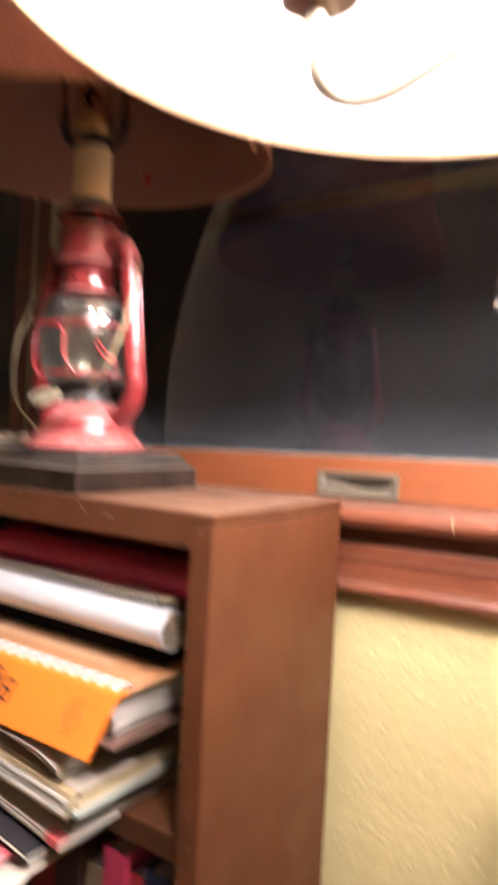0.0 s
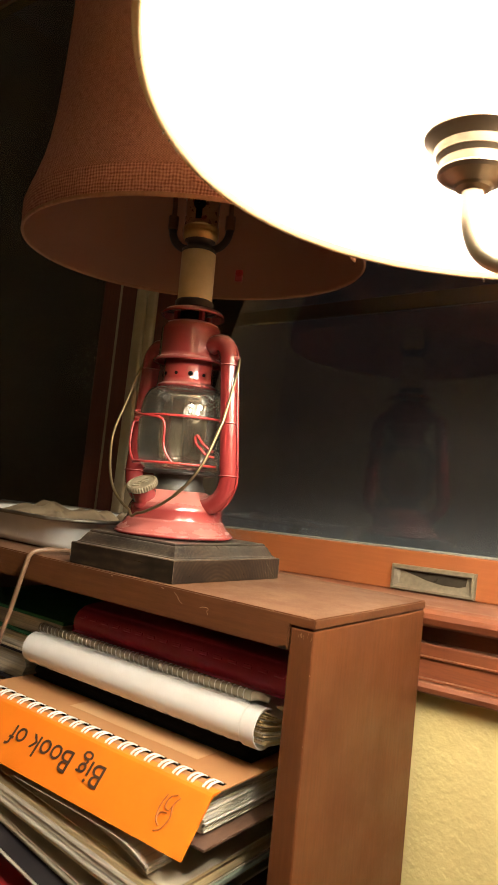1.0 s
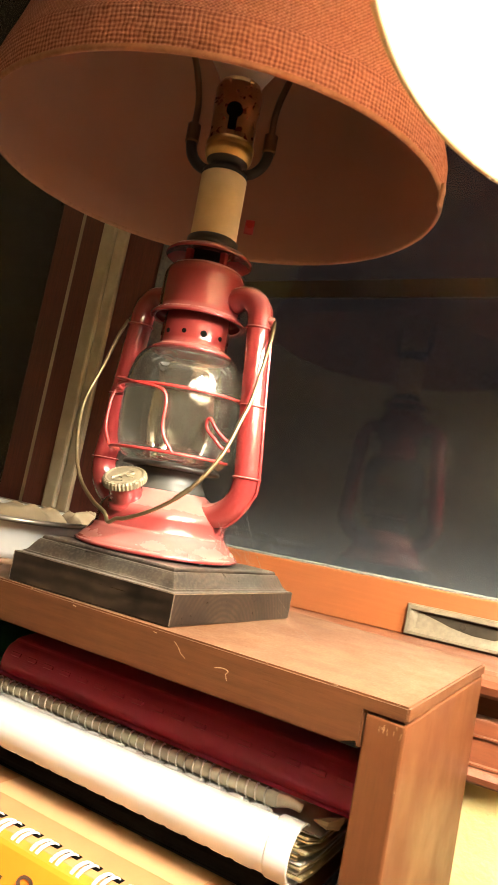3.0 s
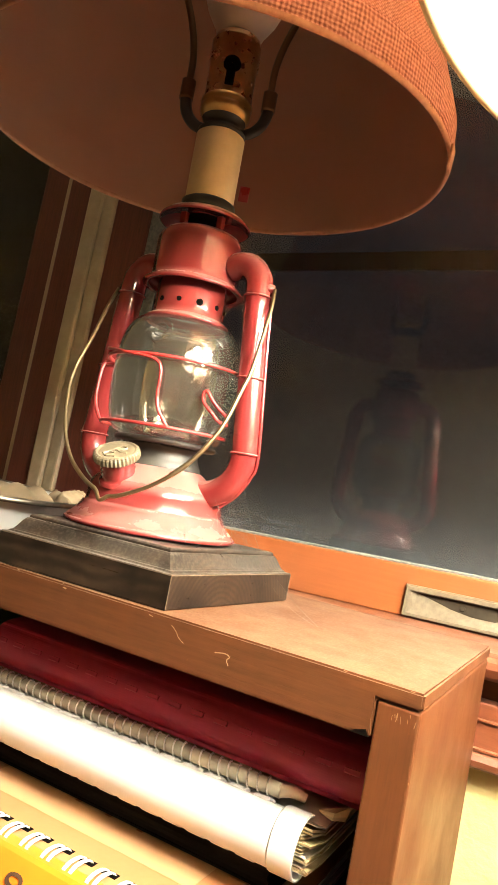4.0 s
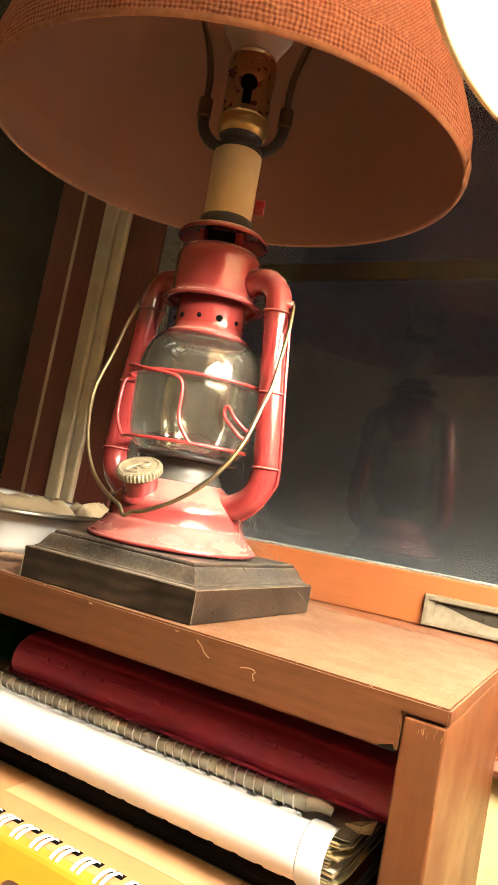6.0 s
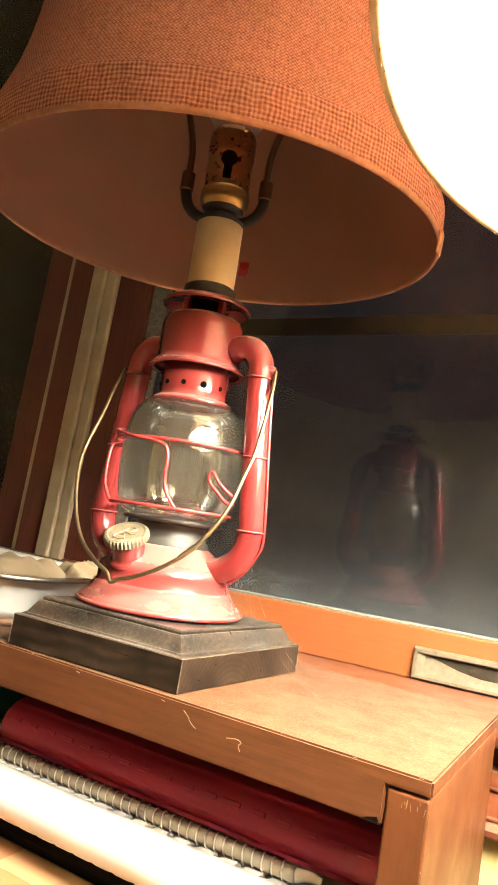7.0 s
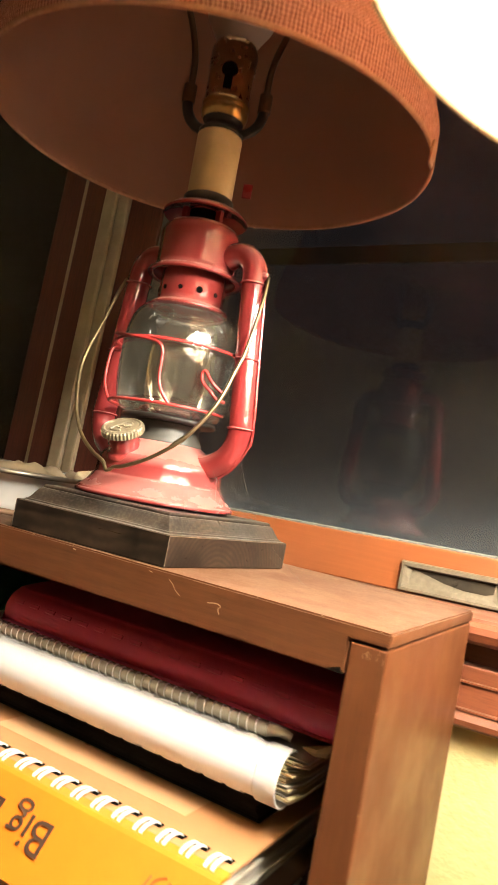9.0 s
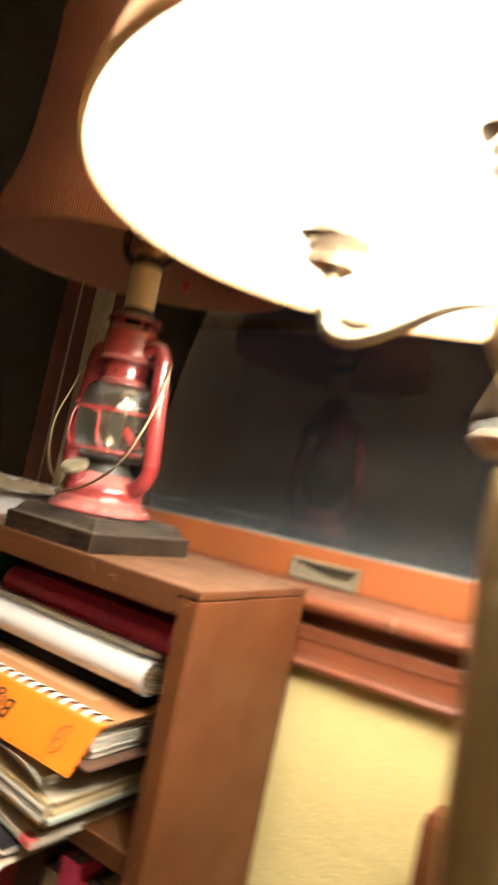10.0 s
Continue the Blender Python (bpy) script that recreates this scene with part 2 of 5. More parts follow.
GASKET = paint("grey_gasket", (0.10, 0.105, 0.095), (0.20, 0.20, 0.17), 0.8, 0.0, 260)
OUTRAIL = paint("dull_dark_rail", (0.088, 0.086, 0.082), (0.072, 0.070, 0.067), 0.7, 0, 30)
PULL = paint("tarnished_bronze_pull", (0.140, 0.116, 0.074), (0.100, 0.082, 0.051), 0.45, 0.3, 200)
# darker copy of the pull's bronze, for its painted shade and its screw
PULLDARK = paint("shaded_bronze_recess", (0.030, 0.023, 0.014), (0.02, 0.015, 0.01), 0.8, 0, 60, 0, 0.1)
WORN = paint("worn_brown_edge", (0.15, 0.105, 0.065), (0.05, 0.032, 0.019), 0.7, 0, 220)
HOLLOW = paint("dark_hollow", (0.004, 0.003, 0.002), (0.006, 0.004, 0.003), 0.95, 0, 40, 0, 0.03)
# thin dust film whose warm tone also lends the glass some painted haze
PANE = glass("window_pane_glass", (0.94, 0.96, 0.97), 1.52, 0.0018, 0.0, 25, (0.46, 0.37, 0.28))
PANEDUST = dust_film("dust_on_pane", 0.883, 0.965)
SCREEN = screen_cloth("insect_screen_cloth")
STUCCO = stucco("cream_yellow_stucco", (0.64, 0.52, 0.21), (0.75, 0.62, 0.28))
PLASTER = paint("plain_wall_paint", (0.66, 0.58, 0.42), (0.72, 0.63, 0.46), 0.8, 0, 6)
CEILPAINT = paint("ceiling_paint", (0.74, 0.71, 0.64), (0.80, 0.76, 0.69), 0.85, 0, 5)
FLOORWOOD = wood("floor_boards_wood", (0.12, 0.06, 0.03), (0.2, 0.1, 0.05), (3, 40, 40), 0.45)
RED = enamel("red_lantern_enamel", (0.185, 0.0195, 0.0195), (0.220, 0.025, 0.024))
REDWIRE = paint("red_wire_enamel", (0.34, 0.030, 0.027), (0.30, 0.026, 0.023), 0.28)
RUSTY = metal("aged_steel_wire", (0.34, 0.27, 0.15), (0.20, 0.15, 0.08), 0.42, 300)
CAPMETAL = paint("tarnished_brass_cap", (0.155, 0.128, 0.078), (0.105, 0.085, 0.050), 0.42, 0.2, 200)
ZINC = paint("dusty_zinc_burner", (0.052, 0.049, 0.038), (0.032, 0.030, 0.023), 0.5)
CHIMNEY = glass("dusty_lantern_glass", (0.95, 0.945, 0.90), 1.85, 0.034, 0.035, 45, (0.50, 0.46, 0.37))
def ebony(name):
    """Black-stained wood with growth rings showing brown through the worn stain, dusty on top."""
    M = Mat(name)
    sep = M.t.nodes.new("ShaderNodeSeparateXYZ")
    M.t.links.new(M.coords(), sep.inputs[0])
    dy, dz = M.math("SUBTRACT", sep.outputs["Y"], 0.060), M.math("MULTIPLY", M.math("SUBTRACT", sep.outputs["Z"], 0.835), 1.0)
    r = M.math("SQRT", M.math("ADD", M.math("MULTIPLY", dy, dy), M.math("MULTIPLY", dz, dz)))
    r = M.math("ADD", r, M.math("MULTIPLY", M.noise(M.coords(), 30, 3), 0.006))
    ring = M.math("ADD", M.math("MULTIPLY", M.math("SINE", M.math("MULTIPLY", r, 2 * math.pi / 0.0034)), 0.5), 0.5)
    fine = M.noise(M.coords("Object", (6, 260, 260)), 1.0, 4)
    worn = M.math("MULTIPLY", M.math("ADD", M.math("MULTIPLY", ring, 0.55), M.math("MULTIPLY", fine, 0.6)), M.ramp(M.noise(M.coords(), 32, 4), [(0.38, (0.12, 0.12, 0.12)), (0.66, (1, 1, 1))]))
    col = M.mix(worn, (0.0034, 0.0024, 0.0019), (0.050, 0.0305, 0.0180))
    col = dusty(M, col, 0.40, 60, (0.34, 0.305, 0.245))
    rough = M.math("ADD", M.math("MULTIPLY", fine, 0.25), 0.20)
    return M.surf(col, rough, 0, M.bump(fine, 0.2, 0.0004), **{"Specular IOR Level": 0.30})


EBONY = ebony("black_stained_wood")
CANDLE = paint("ivory_candle_sleeve", (0.66, 0.50, 0.26), (0.58, 0.43, 0.22), 0.55, 0, 70)
BLACKMETAL = paint("black_metal", (0.02, 0.016, 0.013), (0.035, 0.026, 0.02), 0.45)
HARPMETAL = metal("brown_lacquered_metal", (0.16, 0.09, 0.05), (0.22, 0.13, 0.07), 0.45)
BRASS = metal("old_brass", (0.60, 0.40, 0.22), (0.46, 0.29, 0.15), 0.27, 160)
RINGBRASS = metal("bright_brass_ring", (0.66, 0.47, 0.19), (0.52, 0.35, 0.13), 0.3, 160)
BULBGLASS = paint("frosted_unlit_bulb", (0.50, 0.46, 0.40), (0.46, 0.42, 0.37), 0.35)
FABRIC = burlap("orange_brown_burlap", (0.36, 0.152, 0.104), (0.66, 0.335, 0.240), False, 0.28)
HEM = burlap("orange_brown_burlap_hem", (0.35, 0.145, 0.099), (0.66, 0.335, 0.240), True, 0.20)
TRIMCLOTH = paint("burlap_edge_tape", (0.40, 0.20, 0.11), (0.30, 0.14, 0.075), 0.85, 0, 200)
DARKLINING = lining("tan_brown_shade_lining", (0.425, 0.224, 0.146), (0.38, 0.198, 0.128), 0.42)
WHITELINING = lining("white_shade_lining", (0.88, 0.85, 0.78), (0.84, 0.81, 0.74), 0.42)
LITFABRIC = burlap("tan_burlap_of_lit_shade", (0.54, 0.36, 0.23), (0.82, 0.60, 0.42), False, 0.42)
LAMPTAPE = lining("tan_edge_tape", (0.34, 0.235, 0.125), (0.27, 0.18, 0.095), 0.30)
FRAY = paint("brown_frayed_thread", (0.10, 0.065, 0.035), (0.07, 0.045, 0.024), 0.9)
LAMPBRASS = metal("pale_brass_lamp_metal", (0.46, 0.34, 0.18), (0.36, 0.26, 0.13), 0.35, 60)
CUPMETAL = metal("brown_cup_metal", (0.36, 0.29, 0.21), (0.28, 0.22, 0.155), 0.36, 60)
ARMPAINT = metal("pale_arm_metal", (0.47, 0.40, 0.30), (0.40, 0.34, 0.25), 0.32, 60)
WHITECOMB = paint("white_plastic_spine", (0.84, 0.83, 0.79), (0.80, 0.78, 0.73), 0.35, 0.15, 30)
GREYCOMB = paint("grey_clear_plastic_coil", (0.36, 0.315, 0.225), (0.41, 0.36, 0.265), 0.4)
WIRE = metal("silver_coil_wire", (0.86, 0.84, 0.77), (0.78, 0.76, 0.69), 0.35)
MAROON = paint("maroon_vinyl_cover", (0.54, 0.050, 0.112), (0.60, 0.060, 0.128), 0.30, 0.06, 25, 0.2)
ORANGE = paint("orange_card_cover", (0.80, 0.205, 0.012), (0.76, 0.185, 0.010), 0.42, 0, 30)
TAN = paper("tan_printed_cover", (0.46, 0.23, 0.09), (0.36, 0.17, 0.065))
TANLIGHT = paper("pale_tan_print", (0.55, 0.34, 0.17), (0.48, 0.28, 0.13))
INK = paint("brown_black_ink", (0.05, 0.022, 0.012), (0.07, 0.03, 0.015), 0.6)
INKRED = paint("red_brown_ink", (0.36, 0.10, 0.02), (0.30, 0.08, 0.02), 0.6)
LEAVES = paper("white_page_edges", (0.80, 0.74, 0.61), (0.74, 0.67, 0.53), 900)
OLDLEAVES = paper("yellowed_page_edges", (0.64, 0.50, 0.27), (0.54, 0.41, 0.20), 800)
DARKCOVER = paper("dark_brown_cover", (0.10, 0.050, 0.026), (0.075, 0.036, 0.02))
PALECOVER = paper("pale_green_cover", (0.46, 0.52, 0.42), (0.40, 0.46, 0.38))
GREYCOVER = paper("grey_brown_cover", (0.34, 0.26, 0.15), (0.26, 0.19, 0.11))
CREAM = paper("cream_cover", (0.70, 0.62, 0.48), (0.62, 0.54, 0.40))
BLACKCOVER = paint("black_gloss_cover", (0.02, 0.018, 0.02), (0.035, 0.03, 0.03), 0.3)
GAPBLACK = paint("gap_shade_black", (0.007, 0.006, 0.006), (0.011, 0.010, 0.009), 0.9, 0, 40, 0, 0.05)
REDCOVER = paint("red_gloss_cover", (0.42, 0.03, 0.03), (0.36, 0.025, 0.025), 0.35)
PINK = paint("pink_print", (0.75, 0.16, 0.14), (0.7, 0.12, 0.1), 0.5)
YELLOW = paint("yellow_print", (0.72, 0.42, 0.03), (0.66, 0.38, 0.02), 0.5)
GREEN = paint("green_cloth_cover", (0.035, 0.30, 0.14), (0.03, 0.24, 0.11), 0.5)
NAVY = paint("dark_blue_cover", (0.02, 0.025, 0.05), (0.03, 0.03, 0.06), 0.4)
ENAMEL = paint("white_enamel", (0.72, 0.72, 0.68), (0.66, 0.66, 0.62), 0.22, 0.2, 30, 0.3)
RAG = paper("beige_cloth", (0.27, 0.205, 0.122), (0.20, 0.150, 0.088), 0, 0.95)
DULLRIM = metal("worn_dish_rim", (0.30, 0.27, 0.22), (0.20, 0.17, 0.13), 0.4, 200)
CORD = paint("brown_lamp_cord", (0.14, 0.08, 0.045), (0.18, 0.10, 0.055), 0.5)
SCRATCH = paint("bare_wood_scratch", (0.34, 0.21, 0.12), (0.25, 0.15, 0.08), 0.8)
SPECK = paint("grey_dust_specks", (0.15, 0.16, 0.155), (0.10, 0.11, 0.11), 0.9, 0, 400)
WEB = paint("grey_cobweb", (0.17, 0.16, 0.135), (0.13, 0.12, 0.10), 0.8)
LIT = glow("lit_bulb", (1.0, 0.91, 0.75), 520.0)


# ---- mesh helpers ----
def thing(name, label, category, at=(0, 0, 0), group="", kind=""):
    ob = new(name)
    ob.location = at
    ob.empty_display_size = 0.02
    return tagged(ob, label, category, group, kind)


def part(name, bm, material, parent=None, label="", smooth=False):
    """Links a bmesh, given in world places, as one mesh under a thing or part."""
    me = bpy.data.meshes.new(name)
    if smooth:
        for f in bm.faces:
            f.smooth = True
    bm.to_mesh(me)
    bm.free()
    for m in material if isinstance(material, (list, tuple)) else [material]:
        me.materials.append(m)
    ob = new(name, me)
    if parent:
        ob.parent = parent
        if parent.data is None:
            ob.matrix_parent_inverse = Matrix.Translation(parent.location).inverted()
    if label:
        ob["label"] = label
    return ob


def join(*bms):
    out = bmesh.new()
    for b in bms:
        me = bpy.data.meshes.new("tmp")
        b.to_mesh(me)
        b.free()
        out.from_mesh(me)
        bpy.data.meshes.remove(me)
    return out


def box(x0, x1, y0, y1, z0, z1, bevel=0.0, m=None, seg=2):
    bm = bmesh.new()
    bmesh.ops.create_cube(bm, size=1)
    for v in bm.verts:
        v.co = Vector(((v.co.x + 0.5) * (x1 - x0) + x0, (v.co.y + 0.5) * (y1 - y0) + y0, (v.co.z + 0.5) * (z1 - z0) + z0))
    if bevel:
        bmesh.ops.bevel(bm, geom=bm.edges[:], offset=bevel, segments=seg, affect="EDGES", profile=0.5)
    if m is not None:
        bm.transform(m)
    return bm


def lathe(profile, seg=48, m=None, cap=False):
    """Turns (radius, z) round z. UV in metres along and round."""
    bm = bmesh.new()
    uvl = bm.loops.layers.uv.new("UVMap")
    rings, run, at = [], [], 0.0
    big = max(r for r, z in profile)
    for i, (r, z) in enumerate(profile):
        if i:
            at += math.dist(profile[i - 1], (r, z))
        run.append(at)
        rings.append([bm.verts.new((r * math.cos(2 * math.pi * k / seg), r * math.sin(2 * math.pi * k / seg), z)) for k in range(seg)])
    for i in range(len(profile) - 1):
        for k in range(seg):
            k2 = (k + 1) % seg
            f = bm.faces.new((rings[i][k], rings[i][k2], rings[i + 1][k2], rings[i + 1][k]))
            us = (k, k + 1, k + 1, k)
            vs = (run[i], run[i], run[i + 1], run[i + 1])
            for loop, u, v in zip(f.loops, us, vs):
                loop[uvl].uv = (u / seg * 2 * math.pi * big, v)
    if cap:
        bm.faces.new(rings[0][::-1])
        bm.faces.new(rings[-1])
    bmesh.ops.recalc_face_normals(bm, faces=bm.faces[:])
    if m is not None:
        bm.transform(m)
    return bm


def smooth_line(points, steps=6, closed=False):
    """A curve through the points."""
    p = [Vector(q) for q in points]
    out, n = [], len(p)
    for i in range(n if closed else n - 1):
        a, b, c, d = (p[(i - 1) % n], p[i], p[(i + 1) % n], p[(i + 2) % n]) if closed else (p[max(i - 1, 0)], p[i], p[i + 1], p[min(i + 2, n - 1)])
        for s in range(steps):
            t = s / steps
            out.append(0.5 * ((2 * b) + (c - a) * t + (2 * a - 5 * b + 4 * c - d) * t * t + (3 * b - a - 3 * c + d) * t ** 3))
    if not closed:
        out.append(p[-1])
    return out


def tube(points, radius, seg=8, closed=False, flat=1.0, steps=6):
    """A round wire or pipe along a smooth line. radius: a number or one for each end."""
    line = smooth_line(points, steps, closed)
    bm = bmesh.new()
    n, rings = len(line), []
    normal = None
    for i, q in enumerate(line):
        tan = (line[(i + 1) % n] - line[i - 1]) if closed else (line[min(i + 1, n - 1)] - line[max(i - 1, 0)])
        tan.normalize()
        if normal is None:
            normal = tan.orthogonal().normalized()
            if abs(tan.y) < 0.9:
                normal = (Vector((0, 1, 0)) - tan * tan.y).normalized()
        normal = (normal - tan * normal.dot(tan)).normalized()
        side = tan.cross(normal)
        r = radius if not isinstance(radius, tuple) else radius[0] + (radius[1] - radius[0]) * i / (n - 1)
        rings.append([bm.verts.new(q + normal * (r * flat * math.cos(2 * math.pi * k / seg)) + side * (r * math.sin(2 * math.pi * k / seg))) for k in range(seg)])
    for i in range(n if closed else n - 1):
        for k in range(seg):
            bm.faces.new((rings[i][k], rings[i][(k + 1) % seg], rings[(i + 1) % n][(k + 1) % seg], rings[(i + 1) % n][k]))
    if not closed:
        bm.faces.new(rings[0][::-1])
        bm.faces.new(rings[-1])
    bmesh.ops.recalc_face_normals(bm, faces=bm.faces[:])
    return bm


def loft(sections, m=None, closed_ends=True):
    """Skins a row of equal outlines."""
    bm = bmesh.new()
    rings = [[bm.verts.new(p) for p in s] for s in sections]
    n = len(rings[0])
    for a, b in zip(rings, rings[1:]):
        for k in range(n):
            bm.faces.new((a[k], a[(k + 1) % n], b[(k + 1) % n], b[k]))
    if closed_ends:
        bm.faces.new(rings[0][::-1])
        bm.faces.new(rings[-1])
    bmesh.ops.recalc_face_normals(bm, faces=bm.faces[:])
    if m is not None:
        bm.transform(m)
    return bm


def along_x(outline, x0, x1):
    """An outline of (y, z) drawn out along x."""
    return loft([[(x0, y, z) for y, z in outline], [(x1, y, z) for y, z in outline]])


def words(name, text, size, frame_m, material, parent):
    """Flat lettering in the built-in font, laid by a matrix whose x runs with the words and y up the letters."""
    cu = bpy.data.curves.new(name, "FONT")
    cu.body, cu.size, cu.extrude, cu.resolution_u = text, size, 0.0001, 4
    tmp = new(name, cu)
    me = bpy.data.meshes.new_from_object(tmp.evaluated_get(bpy.context.evaluated_depsgraph_get()))
    bpy.data.objects.remove(tmp)
    bm = bmesh.new()
    bm.from_mesh(me)
    bpy.data.meshes.remove(me)
    bm.transform(frame_m)
    return part(name, bm, material, parent)


# ---- the room ----
WY = 0.225          # face of the window wall
GY = 0.311          # plane of the window sash
X0, X1, Y0, CEIL = -1.7, 1.5, -1.7, 2.3
WIN_L, WIN_R, WIN_B, WIN_T = -1.5, 0.62, 0.838, 1.95


WINM = Matrix(((1, 0, 0.014, -0.0133), (0, 1, 0, 0), (0.0244, 0, 1, 0.0244 * 0.04), (0, 0, 0, 1)))


def fitted(bm):
    """The window and its trim hang a little out of level against the bookcase."""
    bm.transform(WINM)
    return bm


def structure(name, bm, material, label=""):
    return tagged(part(name, bm, material), label, "", "", "structure")


# unseen floor, ceiling and three walls, added close by so lamplight bounces back
structure("floor", box(X0 - 0.1, X1 + 0.1, Y0 - 0.1, WY + 0.2, -0.06, 0), FLOORWOOD, "unseen brown wooden floor boards added to close the room")
structure("ceiling", box(X0 - 0.1, X1 + 0.1, Y0 - 0.1, WY + 0.2, CEIL, CEIL + 0.06), CEILPAINT, "unseen off-white painted ceiling added to bounce lamplight")
structure("wall_west", box(X0 - 0.1, X0, Y0, WY + 0.2, 0, CEIL), PLASTER, "unseen plain tan painted wall added to bounce lamplight")
structure("wall_east", box(X1, X1 + 0.1, Y0, WY + 0.2, 0, CEIL), PLASTER, "unseen plain tan painted wall added to bounce lamplight")
structure("wall_south", box(X0 - 0.1, X1 + 0.1, Y0 - 0.1, Y0, 0, CEIL), PLASTER, "unseen plain tan painted wall added to bounce lamplight")
structure("wall_north", join(
    box(X0, X1, WY, WY + 0.2, 0, WIN_B - 0.024),
    box(X0, X1, WY, WY + 0.2, WIN_T, CEIL),
    box(X0, WIN_L, WY, WY + 0.2, WIN_B - 0.02, WIN_T),
    box(WIN_R, X1, WY, WY + 0.2, WIN_B - 0.02, WIN_T)), STUCCO, "cream yellow stucco wall below a window")

# sill with a rounded nosing, and the moulded apron under it


def wpart(name, bm, *rest):
    return part(name, fitted(bm), *rest)


nose = [(GY + 0.03, 0.838), (0.205, 0.842), (0.199, 0.8405), (0.1955, 0.837), (0.1945, 0.8325), (0.197, 0.827), (0.202, 0.824), (GY + 0.03, 0.822)]
structure("window_sill", fitted(along_x(nose, WIN_L - 0.05, WIN_R + 0.05)), SILLWOOD, "red-brown wooden window sill with rounded nosing")
apron = [(WY, 0.822), (0.2238, 0.822), (0.2238, 0.8075), (0.2140, 0.8065), (0.2135, 0.8055), (0.2135, 0.796), (0.2115, 0.7955), (0.2115, 0.7942), (0.2135, 0.7937), (0.2135, 0.7765), (0.2105, 0.776), (0.2105, 0.7745), (0.2125, 0.774),
         (0.2085, 0.7725), (0.2065, 0.7690), (0.2075, 0.7650), (0.2115, 0.7625), (WY, 0.7620)]
structure("trim", fitted(along_x(apron, WIN_L - 0.04, WIN_R + 0.04)), SILLWOOD, "red-brown moulded wooden apron trim under the sill")

part("scratch", tube([(0.0962, 0.1975, 0.8452), (0.0966, 0.1940, 0.8395), (0.0978, 0.1938, 0.8315)], 0.0004, 5, steps=3), CANDLE, bpy.data.objects["window_sill"], "pale nick in the sill")

window = thing("window_1", "sliding window at night with orange-brown wooden sash and insect screen", "window", (0, GY, 0.838), "", "structure")
GB = 0.8835         # lower edge of the glass


def sash(x0, x1, y, left, rail=SASH, upright=STILE):
    wpart("bottom_rail", box(x0, x1, y, y + 0.03, 0.839, GB, 0.0015), rail, window)
    wpart("top_rail", box(x0, x1, y, y + 0.03, WIN_T - 0.05, WIN_T, 0.0015), rail, window)
    wpart("stile", box(x0, x0 + left, y + 0.0025, y + 0.0275, GB, WIN_T - 0.05, 0.0015), upright, window)
    wpart("stile", box(x1 - 0.045, x1, y + 0.0025, y + 0.0275, GB, WIN_T - 0.05, 0.0015), upright, window)
    p = wpart("pane", box(x0 + left, x1 - 0.045, y + 0.012, y + 0.0155, GB, WIN_T - 0.05), PANE, window)
    p.visible_shadow = False
    wpart("glazing_bead", box(x0 + left, x1 - 0.045, y + 0.004, y + 0.011, GB, GB + 0.0022, 0.0006), GASKET, window, "dusty grey glazing bead")


sash(-0.513, WIN_R, GY, 0.052)
sash(WIN_L, -0.597, GY + 0.004, 0.045)
wpart("dust_film", box(-0.46, WIN_R - 0.046, GY + 0.0108, GY + 0.0112, GB + 0.0023, GB + 0.085), PANEDUST, window, "grey dust on the pane")
wpart("glazing_strip", box(-0.4605, -0.436, GY + 0.006, GY + 0.011, GB + 0.0022, WIN_T - 0.05, 0.001), GASKET, window, "grey-green glazing strip")
wpart("mullion", box(-0.589, -0.551, GY - 0.002, GY + 0.03, 0.839, WIN_T, 0.002), STILE, window)
wpart("weather_strip", box(-0.551, -0.530, GY - 0.007, GY + 0.024, 0.839, WIN_T, 0.003), STRIP, window, "pale ridged weather strip")
wpart("weather_strip", box(-0.530, -0.513, GY - 0.003, GY + 0.022, 0.839, WIN_T, 0.003), STRIP, window, "pale ridged weather strip")
wpart("weather_strip", box(-0.597, -0.589, GY + 0.001, GY + 0.022, 0.839, WIN_T, 0.001), STRIP, window, "narrow pale weather strip")
wpart("insect_screen", box(-0.5, WIN_R, GY + 0.040, GY + 0.0405, 0.842, WIN_T), SCREEN, window)
wpart("screen_rail", box(-0.5, WIN_R, GY + 0.034, GY + 0.046, 0.839, 0.862, 0.001), ALUMINIUM, window)
wpart("screen_rail", box(-1.5, WIN_R, GY + 0.032, GY + 0.038, 1.165, 1.184, 0.001), OUTRAIL, window, "dull dark cross rail outside the glass")

specks = bmesh.new()
random.seed(17)
for i in range(1400):
    x, z = random.uniform(-0.43, 0.25), GB + 0.003 + 0.13 * random.random() ** 3.2
    r = random.uniform(0.00008, 0.00022) * (2.2 if random.random() < 0.08 else 1)
    ring = [specks.verts.new((x + r * math.cos(k * 1.2566) * random.uniform(0.6, 1.3), GY + 0.0104, z + r * math.sin(k * 1.2566) * random.uniform(0.6, 1.3))) for k in range(5)]
    specks.faces.new(ring)
tagged(part("dust_specks", fitted(specks), SPECK, window), "grey dust specks on the pane", "", "", "stuff")

# finger pull let into the sash rail: frame with a sloping scoop
px0, px1, pz0, pz1 = -0.0895, 0.0035, 0.8405, 0.8675
def pull_ring(dx0, dx1, dz0, dz1, y0, y1):
    """Lower edge at depth y0 (dx0 in from the ends), upper edge at depth y1 (dx1 in)."""
    return [(px0 + dx0, y0, pz0 + dz0), (px1 - dx0, y0, pz0 + dz0), (px1 - dx1, y1, pz1 - dz1), (px0 + dx1, y1, pz1 - dz1)]


